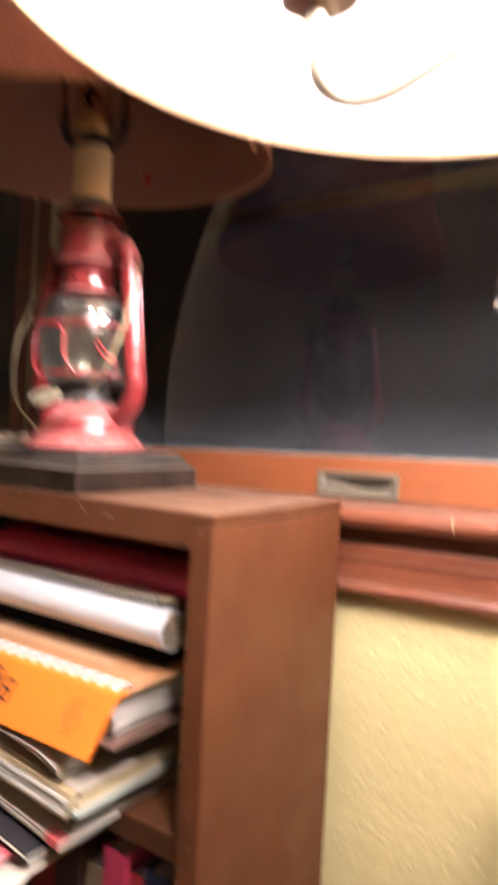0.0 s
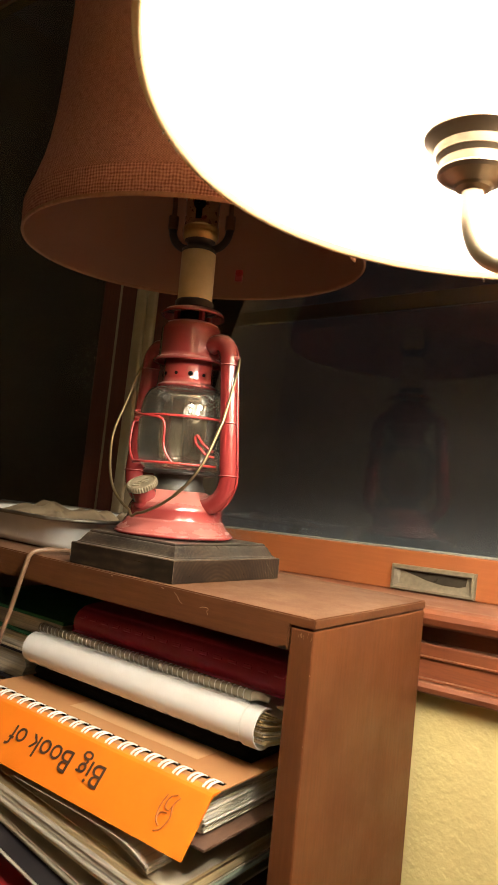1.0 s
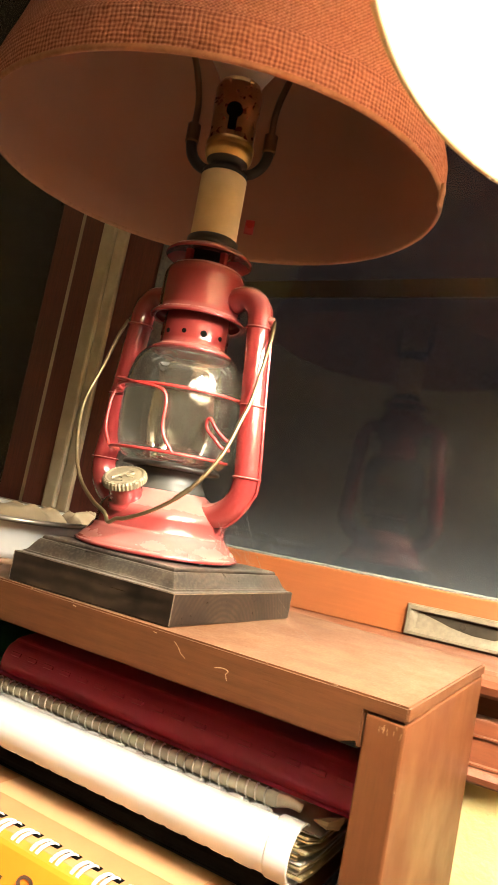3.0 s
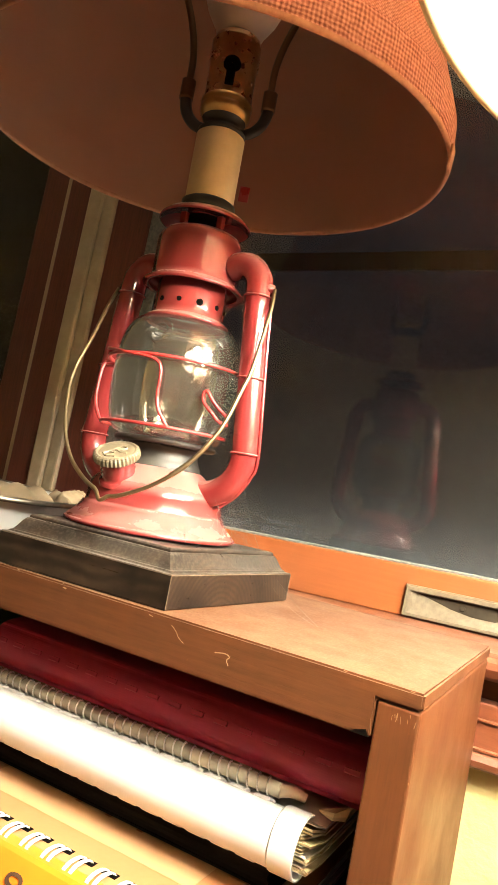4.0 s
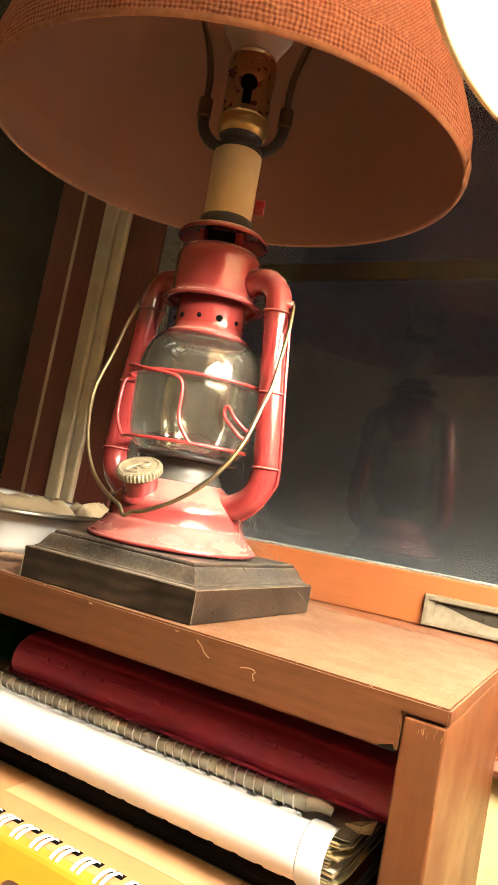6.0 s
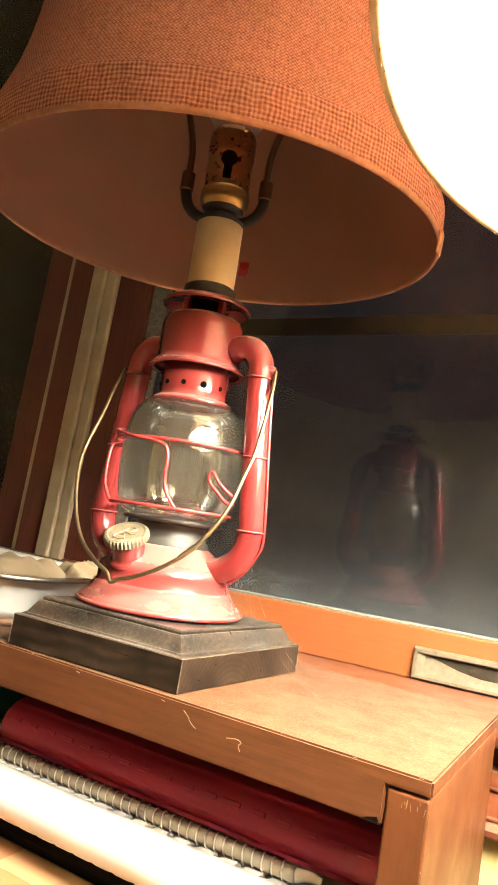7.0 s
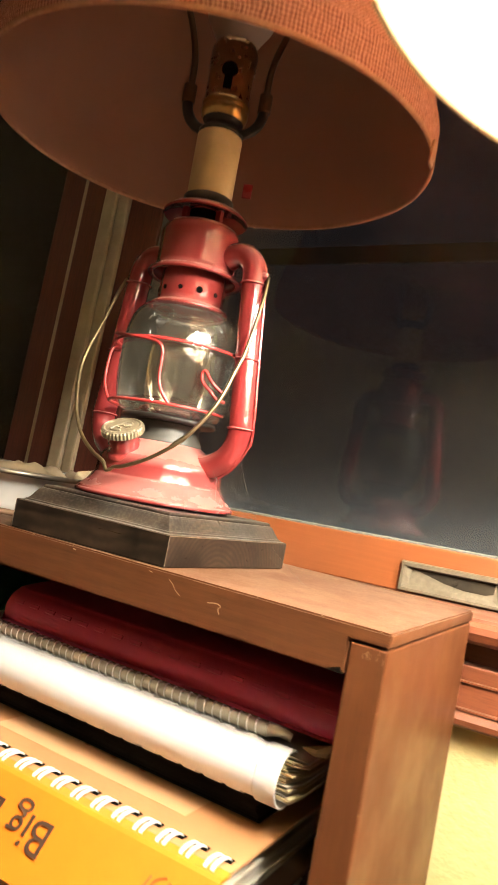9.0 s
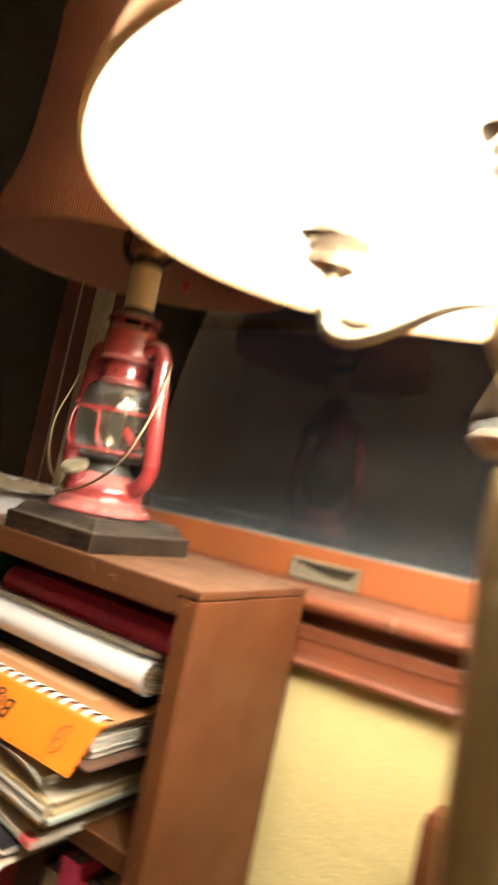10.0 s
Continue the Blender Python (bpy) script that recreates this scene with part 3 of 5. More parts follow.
rings = [pull_ring(0, 0, 0, 0, GY, GY), pull_ring(0, 0, 0, 0, GY - 0.0050, GY - 0.0050), pull_ring(0.0010, 0.0010, 0.0010, 0.0010, GY - 0.0062, GY - 0.0062),
         pull_ring(0.0035, 0.0035, 0.0032, 0.0042, GY - 0.0062, GY - 0.0062), pull_ring(0.0045, 0.0045, 0.0040, 0.0050, GY - 0.0055, GY - 0.0050),
         pull_ring(0.0095, 0.0095, 0.0065, 0.0055, GY - 0.0040, GY - 0.0004)]
pull = wpart("finger_pull", loft(rings), PULL, window, "tarnished bronze recessed finger pull")
# dark crescent laid on the slope in place of the upper lip's shadow
lens = [(0.0100, 0.0060), (0.0830, 0.0060), (0.0828, 0.0145), (0.0760, 0.0165), (0.0580, 0.0165), (0.0400, 0.0138), (0.0220, 0.0090)]
scoop = [(px0 + x, GY - 0.0008 - (d - 0.0055) * 0.24, pz1 - d) for x, d in lens]
wpart("recess", loft([[(x, y, z) for x, y, z in scoop], [(x, y + 0.0006, z) for x, y, z in scoop]]), PULLDARK, pull, "dark hollow of the pull")
wpart("screw", lathe([(0.0002, 0), (0.0022, 0.0002), (0.0024, -0.0008)], 12, Matrix.Translation((-0.040, GY - 0.0030, 0.8565)) @ Matrix.Rotation(radians(70), 4, "X")), PULLDARK, pull)

# ---- bookcase ----
D = 0.187           # depth
L = -0.92           # far end
TOPB = 0.825        # underside of the top board
case = thing("bookcase", "brown painted wooden bookcase with dusty worn top under the window", "bookcase", (L / 2, D / 2, 0))
board = [(L, 0.85), (-0.0, 0.85), (-0.0, 0.8425), (-0.0203, 0.8425), (-0.0203, TOPB), (L, TOPB)]
bm = bmesh.new()
for ring_y in (0.0, D):
    [bm.verts.new((x, ring_y, z)) for x, z in board]
bm.verts.ensure_lookup_table()
n = len(board)
bm.faces.new(bm.verts[:n])
bm.faces.new(bm.verts[n:][::-1])
for k in range(n):
    bm.faces.new((bm.verts[k], bm.verts[(k + 1) % n], bm.verts[n + (k + 1) % n], bm.verts[n + k]))
bmesh.ops.recalc_face_normals(bm, faces=bm.faces[:])
bmesh.ops.bevel(bm, geom=bm.edges[:], offset=0.0010, segments=2, affect="EDGES")
top = part("top_board", bm, BROWN_TOP, case, "dusty top board with rabbeted end")
part("side_panel", box(-0.0198, -0.0006, 0.0003, D, 0, 0.8417, 0.0012), BROWN_UP, case)
part("side_panel", box(L, L + 0.0192, 0.0005, D, 0, TOPB - 0.0004, 0.0012), BROWN_UP, case)
for z in (0.622, 0.36, 0.10):
    part("shelf_board", box(L + 0.0195, -0.0202, 0.006, D - 0.006, z - 0.019, z, 0.001), BROWN, case)
part("back_panel", box(L + 0.0195, -0.0202, D - 0.005, D - 0.0005, 0.02, TOPB - 0.0004), BACKING, case)


def scratch(points, w, parent):
    part("scratch", tube(points, w, 5, flat=0.4, steps=3), SCRATCH, parent, "pale bare-wood scratch")


scratch([(-0.1305, 0.0, 0.8460), (-0.1270, -0.0001, 0.8435), (-0.1250, -0.0001, 0.8410), (-0.1215, -0.0001, 0.8390)], 0.0002, top)
scratch([(-0.103, 0, 0.8395), (-0.0975, -0.0001, 0.8405), (-0.0945, 0, 0.8395), (-0.0958, 0, 0.8378), (-0.0945, 0, 0.8352)], 0.00028, top)
scratch([(-0.145, 0, 0.8475), (-0.1425, 0, 0.8472)], 0.00025, top)
scratch([(-0.205, 0, 0.8478), (-0.2025, 0, 0.8475)], 0.0004, top)
for i in range(3):
    x = random.uniform(-0.019, -0.002)
    z = random.uniform(0.60, 0.84)
    scratch([(x, 0.0002, z), (x + random.uniform(-0.0012, 0.0012), 0.0002, z - random.uniform(0.002, 0.006))], 0.00015, case)
random.seed(31)
for i in range(8):
    x, z = random.uniform(-0.0125, -0.0020), random.uniform(0.8375, 0.8405)
    scratch([(x, 0.0002, z), (x + random.uniform(-0.0005, 0.0005), 0.0002, z - random.uniform(0.0010, 0.0032))], random.uniform(0.00008, 0.00015), case)
part("chip", loft([[(-0.0212, -0.0002, TOPB + 0.0002), (-0.0300, -0.0002, TOPB + 0.0003), (-0.0275, -0.0002, TOPB + 0.0018), (-0.0225, -0.0002, TOPB + 0.0034)], [(-0.0212, 0.001, TOPB + 0.0004), (-0.029, 0.001, TOPB + 0.0004), (-0.0272, 0.001, TOPB + 0.0014), (-0.0228, 0.001, TOPB + 0.003)]]), HOLLOW, top, "dark chip in the board corner")

# worn flecks along the arrises
flecks = []
random.seed(3)
for i in range(30):
    kind = i % 5
    s = random.uniform(0.0002, 0.0007)
    if kind < 2:
        a = Vector((random.uniform(-0.45, -0.001), 0.0006, 0.8496))
        d = Vector((s * 1.6, 0, 0))
    elif kind == 2:
        a = Vector((-0.0009, random.uniform(0.002, 0.18), 0.8496))
        d = Vector((0, s, 0))
    elif kind == 3:
        a = Vector((-0.0011, 0.0007, random.uniform(0.55, 0.84)))
        d = Vector((0, 0, s))
    else:
        a = Vector((random.uniform(-0.45, -0.03), 0.0006, TOPB + 0.0006))
        d = Vector((s * 1.4, 0, 0))
    flecks.append(tube([a - d, a + Vector((random.uniform(-1, 1), random.uniform(-1, 1), random.uniform(-1, 1))) * 0.0002, a + d], random.uniform(0.0001, 0.00022), 5, steps=1))
tagged(part("worn_flecks", join(*flecks), SCRATCH, case), "pale worn flecks along the edges", "", "", "stuff")

# ---- lantern table lamp ----
AX, AY = -0.206, 0.0735
LEAN_M = Matrix.Translation((AX, AY, 0.882)) @ Matrix.Rotation(radians(-1.2), 4, "Y") @ Matrix.Translation((-AX, -AY, -0.882))
lamp = thing("lantern_lamp", "red enamel lantern table lamp on a black wooden base", "table lamp", (AX, AY, 0.85))


def at_axis(z=0.0):
    return LEAN_M @ Matrix.Translation((AX, AY, z))


def turned(name, profile, material, parent, label="", seg=56, smooth=True):
    return part(name, lathe(profile, seg, at_axis()), material, parent, label, smooth)


# base block: plinth, ogee and raised top


BASE = [Vector((-0.2635, 0.0022, 0)), Vector((-0.1400, 0.0062, 0)), Vector((-0.1315, 0.1440, 0)), Vector((-0.2555, 0.1410, 0))]   # set down a little askew


def inset(d, z):
    c = sum(BASE, Vector()) / 4
    return [(p.x + d * math.copysign(1, c.x - p.x), p.y + d * math.copysign(1, c.y - p.y), z) for p in BASE]


steps = [(0.0008, 0.8502), (0.0, 0.8510), (0.0, 0.8686), (0.0006, 0.8694), (0.0030, 0.8698), (0.0036, 0.8703)]
for i in range(9):
    a = i / 8
    steps.append((0.0038 + 0.0068 * a, 0.8706 + 0.0088 * (a * a * (3 - 2 * a))))
steps += [(0.0108, 0.8806), (0.0114, 0.8814), (0.0124, 0.8818)]
part("base_block", loft([inset(d, z) for d, z in steps]), EBONY, lamp, "black-stained wooden base with moulded edge")

for p in BASE[:3]:
    part("worn_edge", tube([(p.x, p.y, 0.8512), (p.x, p.y, 0.860), (p.x, p.y, 0.8685)], 0.0003, 5, steps=2), WORN, lamp, "worn brown arris")
for p, q in zip(BASE, BASE[1:3]):
    part("worn_edge", tube([(p.x, p.y, 0.8689), ((p.x + q.x) / 2, (p.y + q.y) / 2, 0.8690), (q.x, q.y, 0.8689)], 0.00025, 5, steps=3), WORN, lamp, "worn brown arris")

# fuel tank
tank = turned("tank", [(0.0540, 0.8820), (0.0556, 0.8825), (0.0562, 0.8836), (0.0560, 0.8846), (0.0550, 0.8852), (0.0546, 0.8860), (0.0525, 0.8880), (0.0500, 0.8905), (0.0480, 0.8930), (0.0466, 0.8952), (0.0459, 0.8966), (0.0450, 0.8972), (0.0445, 0.8982), (0.0443, 0.9055), (0.0438, 0.9080), (0.0424, 0.9108),
                       (0.0398, 0.9136), (0.0362, 0.9168), (0.0322, 0.9200), (0.0290, 0.9225), (0.0268, 0.9240), (0.0, 0.9250)], RED, lamp, "dusty red enamel fuel tank", 72)
burner = turned("burner", [(0.0262, 0.9232), (0.0262, 0.9262), (0.0246, 0.9285), (0.0232, 0.9320), (0.0228, 0.9362), (0.0236, 0.9370), (0.0236, 0.9392), (0.0180, 0.9402), (0.0120, 0.9420), (0.0060, 0.9440), (0.0, 0.9442)], ZINC, lamp, "dusty grey metal burner cone")
turned("globe_plate", [(0.0230, 0.9385), (0.0330, 0.9388), (0.0340, 0.9402), (0.0330, 0.9420), (0.0125, 0.9432)], BLACKMETAL, lamp)
chim = [(0.0310, 0.9425), (0.0352, 0.9442), (0.0388, 0.9490), (0.0408, 0.9570), (0.0419, 0.9680), (0.0423, 0.9790), (0.0420, 0.9900), (0.0408, 1.0010), (0.0388, 1.0095), (0.0362, 1.0150), (0.0328, 1.0188), (0.0285, 1.0212)]
globe = turned("glass_globe", chim, CHIMNEY, lamp, "dusty clear glass globe with a moulded oval mark", 96)
globe.visible_shadow = False
g2 = turned("inner_glass", [(r - 0.0018, z) for r, z in chim], CHIMNEY, globe, "", 96)
g2.visible_shadow = False


def on_globe(ang, z):
    """A point on the outside of the globe."""
    r = next(r0 + (r1 - r0) * (z - z0) / (z1 - z0) for (r0, z0), (r1, z1) in zip(chim, chim[1:]) if z0 <= z <= z1)
    return LEAN_M @ Vector((AX + (r + 0.0001) * math.cos(ang), AY + (r + 0.0001) * math.sin(ang), z))


for a, b in ((0.19, 0.0078), (0.115, 0.0042)):
    part("moulded_ring", tube([on_globe(radians(-78) + a * math.cos(2 * math.pi * k / 20), 1.0075 + b * math.sin(2 * math.pi * k / 20)) for k in range(20)], 0.00035, 5, True, 1, 2), CHIMNEY, globe, "raised oval mark in the glass", True)
turned("globe_holder", [(0.0262, 1.0190), (0.0290, 1.0196), (0.0298, 1.0206), (0.0292, 1.0219), (0.0272, 1.0232), (0.0250, 1.0244), (0.0240, 1.0262), (0.0237, 1.0290), (0.0237, 1.0455), (0.0230, 1.0475)], RED, lamp)
for k in range(11):
    ang = radians(-42 + 32.73 * k)
    c = LEAN_M @ Vector((AX + 0.0238 * math.cos(ang), AY + 0.0238 * math.sin(ang), 1.0325))
    part("vent_hole", lathe([(0.00005, 0.0005), (0.0023 if k == 0 else 0.0016, 0.0004), (0.0024 if k == 0 else 0.0017, -0.001)], 12, Matrix.Translation(c) @ Matrix.Rotation(ang, 4, "Z") @ Matrix.Rotation(radians(90), 4, "Y")), HOLLOW, lamp)
turned("hood", [(0.0300, 1.0448), (0.0338, 1.0442), (0.0344, 1.0450), (0.0338, 1.0462), (0.0312, 1.0484), (0.0296, 1.0502), (0.0293, 1.0525), (0.0292, 1.0740), (0.0288, 1.0764), (0.0274, 1.0796), (0.0246, 1.0824), (0.0212, 1.0838), (0.0190, 1.0842)], RED, lamp, "red enamel hood with flared lip", 72)
for k in range(4):
    ang = radians(-20 + 90 * k)
    c = (AX + 0.0172 * math.cos(ang), AY + 0.0172 * math.sin(ang))
    part("hood_post", box(c[0] - 0.0022, c[0] + 0.0022, c[1] - 0.0022, c[1] + 0.0022, 1.080, 1.0935, 0.0006, LEAN_M), RED, lamp)
turned("draft_core", [(0.0125, 1.0780), (0.0125, 1.0945)], HOLLOW, lamp)
turned("crown", [(0.0110, 1.0952), (0.0205, 1.0954), (0.0262, 1.0936), (0.0302, 1.0902), (0.0311, 1.0902), (0.0308, 1.0918), (0.0266, 1.0954), (0.0202, 1.0974), (0.0120, 1.0980)], RED, lamp, "red flared crown disc", 72)


def lp(dx, dy, z):
    return LEAN_M @ Vector((AX + dx, AY + dy, z))


def splay(z):
    """The side tubes stand wider apart at the foot."""
    return 0.0505 + (1.043 - z) * 0.098


for s in (1, -1):
    run = [(0.0270, 1.0600), (0.0350, 1.0625), (0.0430, 1.0605), (0.0490, 1.0530)] + [(splay(z), z) for z in (1.0430, 1.0250, 0.9950, 0.9700, 0.9500, 0.9400)] + [(0.0590, 0.9300), (0.0545, 0.9215), (0.0465, 0.9150), (0.0380, 0.9120), (0.0290, 0.9115)]
    side = part("air_tube", tube([lp(s * r, 0, z) for r, z in run], 0.0087, 18, flat=1.05), RED, lamp, "red tubular side frame", True)
    rim = [(0.0440, 1.0692), (0.0540, 1.0600)] + [(splay(z) + 0.0092, z) for z in (1.0450, 1.0000, 0.9400)] + [(0.0672, 0.9270), (0.0590, 0.9140), (0.0490, 0.9060)]
    part("seam", tube([lp(s * r, 0, z) for r, z in rim], 0.0012, 6), RED, side, "", True)
    for z in (1.041, 0.988, 0.9405):
        part("joint_ring", tube([lp(s * splay(z) + 0.0092 * math.cos(a), 0.0096 * math.sin(a), z) for a in [2 * math.pi * k / 14 for k in range(14)]], 0.0008, 5, True, 1, 2), RED, side, "", True)
    part("pivot", lathe([(0.0001, 0.004), (0.0026, 0.0035), (0.0030, 0.0015), (0.0045, 0.0)], 14, Matrix.Translation(lp(s * 0.0575, 0, 1.047)) @ Matrix.Rotation(radians(90 * s), 4, "Y")), RED, side, "", True)

# wire guard round the globe
R = 0.0460


def ring_pts(z, a0, a1, k=14, r=R):
    return [lp(r * math.cos(radians(a0 + (a1 - a0) * i / k)), r * math.sin(radians(a0 + (a1 - a0) * i / k)), z) for i in range(k + 1)]


part("guard_wire", tube(ring_pts(0.9905, 175, 365, 20), 0.0011, 8, steps=2), REDWIRE, lamp, "red guard wire", True)
part("guard_wire", tube(ring_pts(0.9480, 180, 360, 20, 0.0440), 0.0011, 8, steps=2), REDWIRE, lamp, "red guard wire", True)
part("guard_wire", tube([lp(-0.0500, -0.006, 1.0000), lp(-0.0380, -0.028, 0.9960), lp(-0.0100, -0.0462, 0.9905), lp(0.0110, -0.0450, 0.9880), lp(0.0170, -0.0432, 0.9820), lp(0.0176, -0.0428, 0.9650), lp(0.0200, -0.0412, 0.9560), lp(0.0245, -0.0366, 0.9480)], 0.0011, 8), REDWIRE, lamp, "bent red guard wire", True)
part("guard_wire", tube([lp(-0.0430, -0.015, 0.9905), lp(-0.0462, -0.020, 0.9870), lp(-0.0458, -0.023, 0.9750), lp(-0.0436, -0.025, 0.9610), lp(-0.0390, -0.025, 0.9510), lp(-0.0355, -0.0255, 0.9475)], 0.0011, 8), REDWIRE, lamp, "bent red guard wire", True)
part("lift_lever", tube([lp(0.0520, -0.0150, 0.9610), lp(0.0505, -0.0190, 0.9625), lp(0.0450, -0.0225, 0.9680), lp(0.0405, -0.0238, 0.9740), lp(0.0380, -0.0238, 0.9725), lp(0.0390, -0.0232, 0.9670), lp(0.0450, -0.0212, 0.9610), lp(0.0485, -0.0185, 0.9570), lp(0.0510, -0.0120, 0.9560)], 0.0012, 8), REDWIRE, lamp, "looped red wire lever", True)

# filler cap
CAPM = LEAN_M @ Matrix.Translation((AX - 0.0045, AY - 0.0385, 0.9190)) @ Matrix.Rotation(radians(10), 4, "Z") @ Matrix.Rotation(radians(31), 4, "X")
part("filler_neck", lathe([(0.0125, -0.0080), (0.0118, -0.0052), (0.0096, -0.0040), (0.0108, -0.0026), (0.0097, -0.0012), (0.0108, 0.0002), (0.0097, 0.0016), (0.0108, 0.0030), (0.0097, 0.0044), (0.0108, 0.0056), (0.0092, 0.0070)], 36, CAPM), RED, lamp, "threaded red filler neck", True)
cap_prof = [(0.0105, 0.0068), (0.0140, 0.0072), (0.0144, 0.0080), (0.0144, 0.0108), (0.0138, 0.0120), (0.0122, 0.0126), (0.0110, 0.0120), (0.0, 0.0121)]
cap_bm = lathe(cap_prof, 72)
for v in cap_bm.verts:
    r = math.hypot(v.co.x, v.co.y)
    if r > 0.0136:
        k = round(math.atan2(v.co.y, v.co.x) / (2 * math.pi) * 72)
        f = 1.0 if k % 2 else 0.955
        v.co.x *= f
        v.co.y *= f
cap_bm.transform(CAPM)
cap = part("filler_cap", cap_bm, CAPMETAL, lamp, "tarnished knurled metal filler cap")
for pts in (((-0.006, -0.006), (-0.002, -0.0005), (0.0005, 0.005), (0.004, 0.0055), (0.005, 0.003), (0.002, 0.0005), (-0.001, 0.0)), ((0.001, 0.0), (0.004, -0.002), (0.0075, -0.0015)), ((0.001, -0.004), (-0.003, -0.0035), (-0.005, -0.007), (-0.002, -0.0085), (0.003, -0.0075))):
    part("emblem", tube([CAPM @ Vector((x, y, 0.0123)) for x, y in pts], 0.0006, 5, steps=3), CAPMETAL, cap)

# bail: a wire hoop hanging forward, kinked where it is gripped
hoop = [(0.0600, -0.001)] + [(0.0610, 0.004), (0.0628, 0.016), (0.0655, 0.055), (0.0640, 0.072), (0.0600, 0.098), (0.0480, 0.1215), (0.0300, 0.1375), (0.0120, 0.1465), (0.0050, 0.1480), (0.0000, 0.1510), (-0.0060, 0.1455), (-0.0180, 0.1400), (-0.0350, 0.1280), (-0.0500, 0.1090), (-0.0620, 0.0830), (-0.0655, 0.0650), (-0.0640, 0.0400), (-0.0640, 0.0150), (-0.0620, 0.0)]
part("bail", tube([lp(x * 1.02, -d * 0.3727, 1.046 - d * 0.975) for x, d in hoop], 0.0013, 8, steps=5), RUSTY, lamp, "thin aged wire carrying bail", True)
part("bail_wrap", tube([lp(0.0490, -0.1215 * 0.3727, 1.046 - 0.1215 * 0.975), lp(0.0410, -0.1295 * 0.3727, 1.046 - 0.1295 * 0.975)], 0.0017, 8), RUSTY, lamp)

# electric fittings above the lantern
turned("collar", [(0.0, 1.0975), (0.0180, 1.0977), (0.0185, 1.0990), (0.0183, 1.1050), (0.0165, 1.1062)], BLACKMETAL, lamp)
turned("candle_sleeve", [(0.0160, 1.1045), (0.0166, 1.1052), (0.0166, 1.1525), (0.0155, 1.1535), (0.0, 1.1536)], CANDLE, lamp, "ivory candle sleeve")
turned("saddle_cup", [(0.0, 1.1535), (0.0162, 1.1538), (0.0165, 1.1560), (0.0125, 1.1590), (0.0118, 1.1625), (0.0150, 1.1650)], BLACKMETAL, lamp)
threads = []
for k in range(5):
    threads += [(0.0172, 1.2052 + 0.0034 * k), (0.0160, 1.2069 + 0.0034 * k)]
socket = turned("socket", [(0.0165, 1.1785), (0.0163, 1.2040)] + threads + [(0.0160, 1.2225), (0.0150, 1.2235)], BRASS, lamp, "old brown brass lamp socket")
turned("socket_ring", [(0.0120, 1.1640), (0.0152, 1.1655), (0.0170, 1.1685), (0.0176, 1.1710), (0.0172, 1.1728), (0.0170, 1.1735), (0.0177, 1.1748), (0.0177, 1.1768), (0.0166, 1.1784)], RINGBRASS, socket, "bright brass socket ring")
turned("bulb", [(0.0130, 1.2210), (0.0150, 1.2250), (0.0180, 1.2320), (0.0245, 1.2430), (0.0290, 1.2550), (0.0298, 1.2660), (0.0265, 1.2790), (0.0180, 1.2890), (0.0, 1.2935)], BULBGLASS, lamp, "unlit frosted white bulb")
sa = radians(-60)
sw = LEAN_M @ Matrix.Translation((AX + 0.0166 * math.cos(sa), AY + 0.0166 * math.sin(sa), 1.197)) @ Matrix.Rotation(sa, 4, "Z")
part("switch_hole", lathe([(0.0001, 0.0010), (0.0056, 0.0008), (0.0062, -0.003)], 20, sw @ Matrix.Rotation(radians(90), 4, "Y")), HOLLOW, socket)
part("switch_slot", box(-0.002, 0.0010, -0.0030, 0.0030, -0.0150, -0.0035, 0.0008, sw), HOLLOW, socket)
for s in (1, -1):
    hd = Vector((0.89, 0.45, 0)).normalized() * s

    def hp(r, z):
        return LEAN_M @ Vector((AX + hd.x * r, AY + hd.y * r, z))

    arm = part("harp_saddle", tube([hp(0.008, 1.1575), hp(0.018, 1.1590), hp(0.0255, 1.1660), hp(0.0285, 1.1760), hp(0.0285, 1.1880)], 0.0040, 8, flat=0.7), BLACKMETAL, lamp, "", True)
    part("harp_sleeve", tube([hp(0.0285, 1.1770), hp(0.0285, 1.1835), hp(0.0285, 1.1900)], 0.0050, 10), HARPMETAL, arm, "", True)
    part("harp", tube([hp(0.0285, 1.1880), hp(0.0290, 1.2100), hp(0.0350, 1.2350), hp(0.0480, 1.2700), hp(0.0520, 1.3050), hp(0.0400, 1.3500), hp(0.0150, 1.3800), hp(0.0, 1.3850)], 0.0025, 8), HARPMETAL, lamp, "brown wire shade harp", True)

# bell shade, resting a little askew on the harp
SHADE = Matrix.Translation((-0.2298, 0.0897, 1.1552)) @ Matrix.Rotation(radians(2.1), 4, "X") @ Matrix.Rotation(radians(0.3), 4, "Y")
flare = [(0.1672, 0.026), (0.1640, 0.036), (0.1590, 0.050), (0.1540, 0.066), (0.1495, 0.086), (0.1458, 0.110), (0.1430, 0.140), (0.1405, 0.175), (0.1385, 0.210), (0.1370, 0.245)]
shade = part("shade", lathe(flare, 128, SHADE), FABRIC, lamp, "orange-brown burlap bell shade", True)
part("shade_hem", lathe([(0.1666, 0.001), (0.1678, 0.003), (0.1680, 0.014), (0.1678, 0.024), (0.1672, 0.026)], 128, SHADE), HEM, shade, "ribbed burlap hem", True)
part("edge_tape", lathe([(0.1654, 0.003), (0.1655, 0.0004), (0.1664, -0.0006), (0.1676, -0.0004), (0.1683, 0.0008), (0.1681, 0.0026)], 96, SHADE), TRIMCLOTH, shade, "tan edge tape", True)
part("shade_lining", lathe([(0.1655, 0.002)] + [(r - 0.003, z) for r, z in flare], 96, SHADE), DARKLINING, shade, "tan-brown shade lining", True)
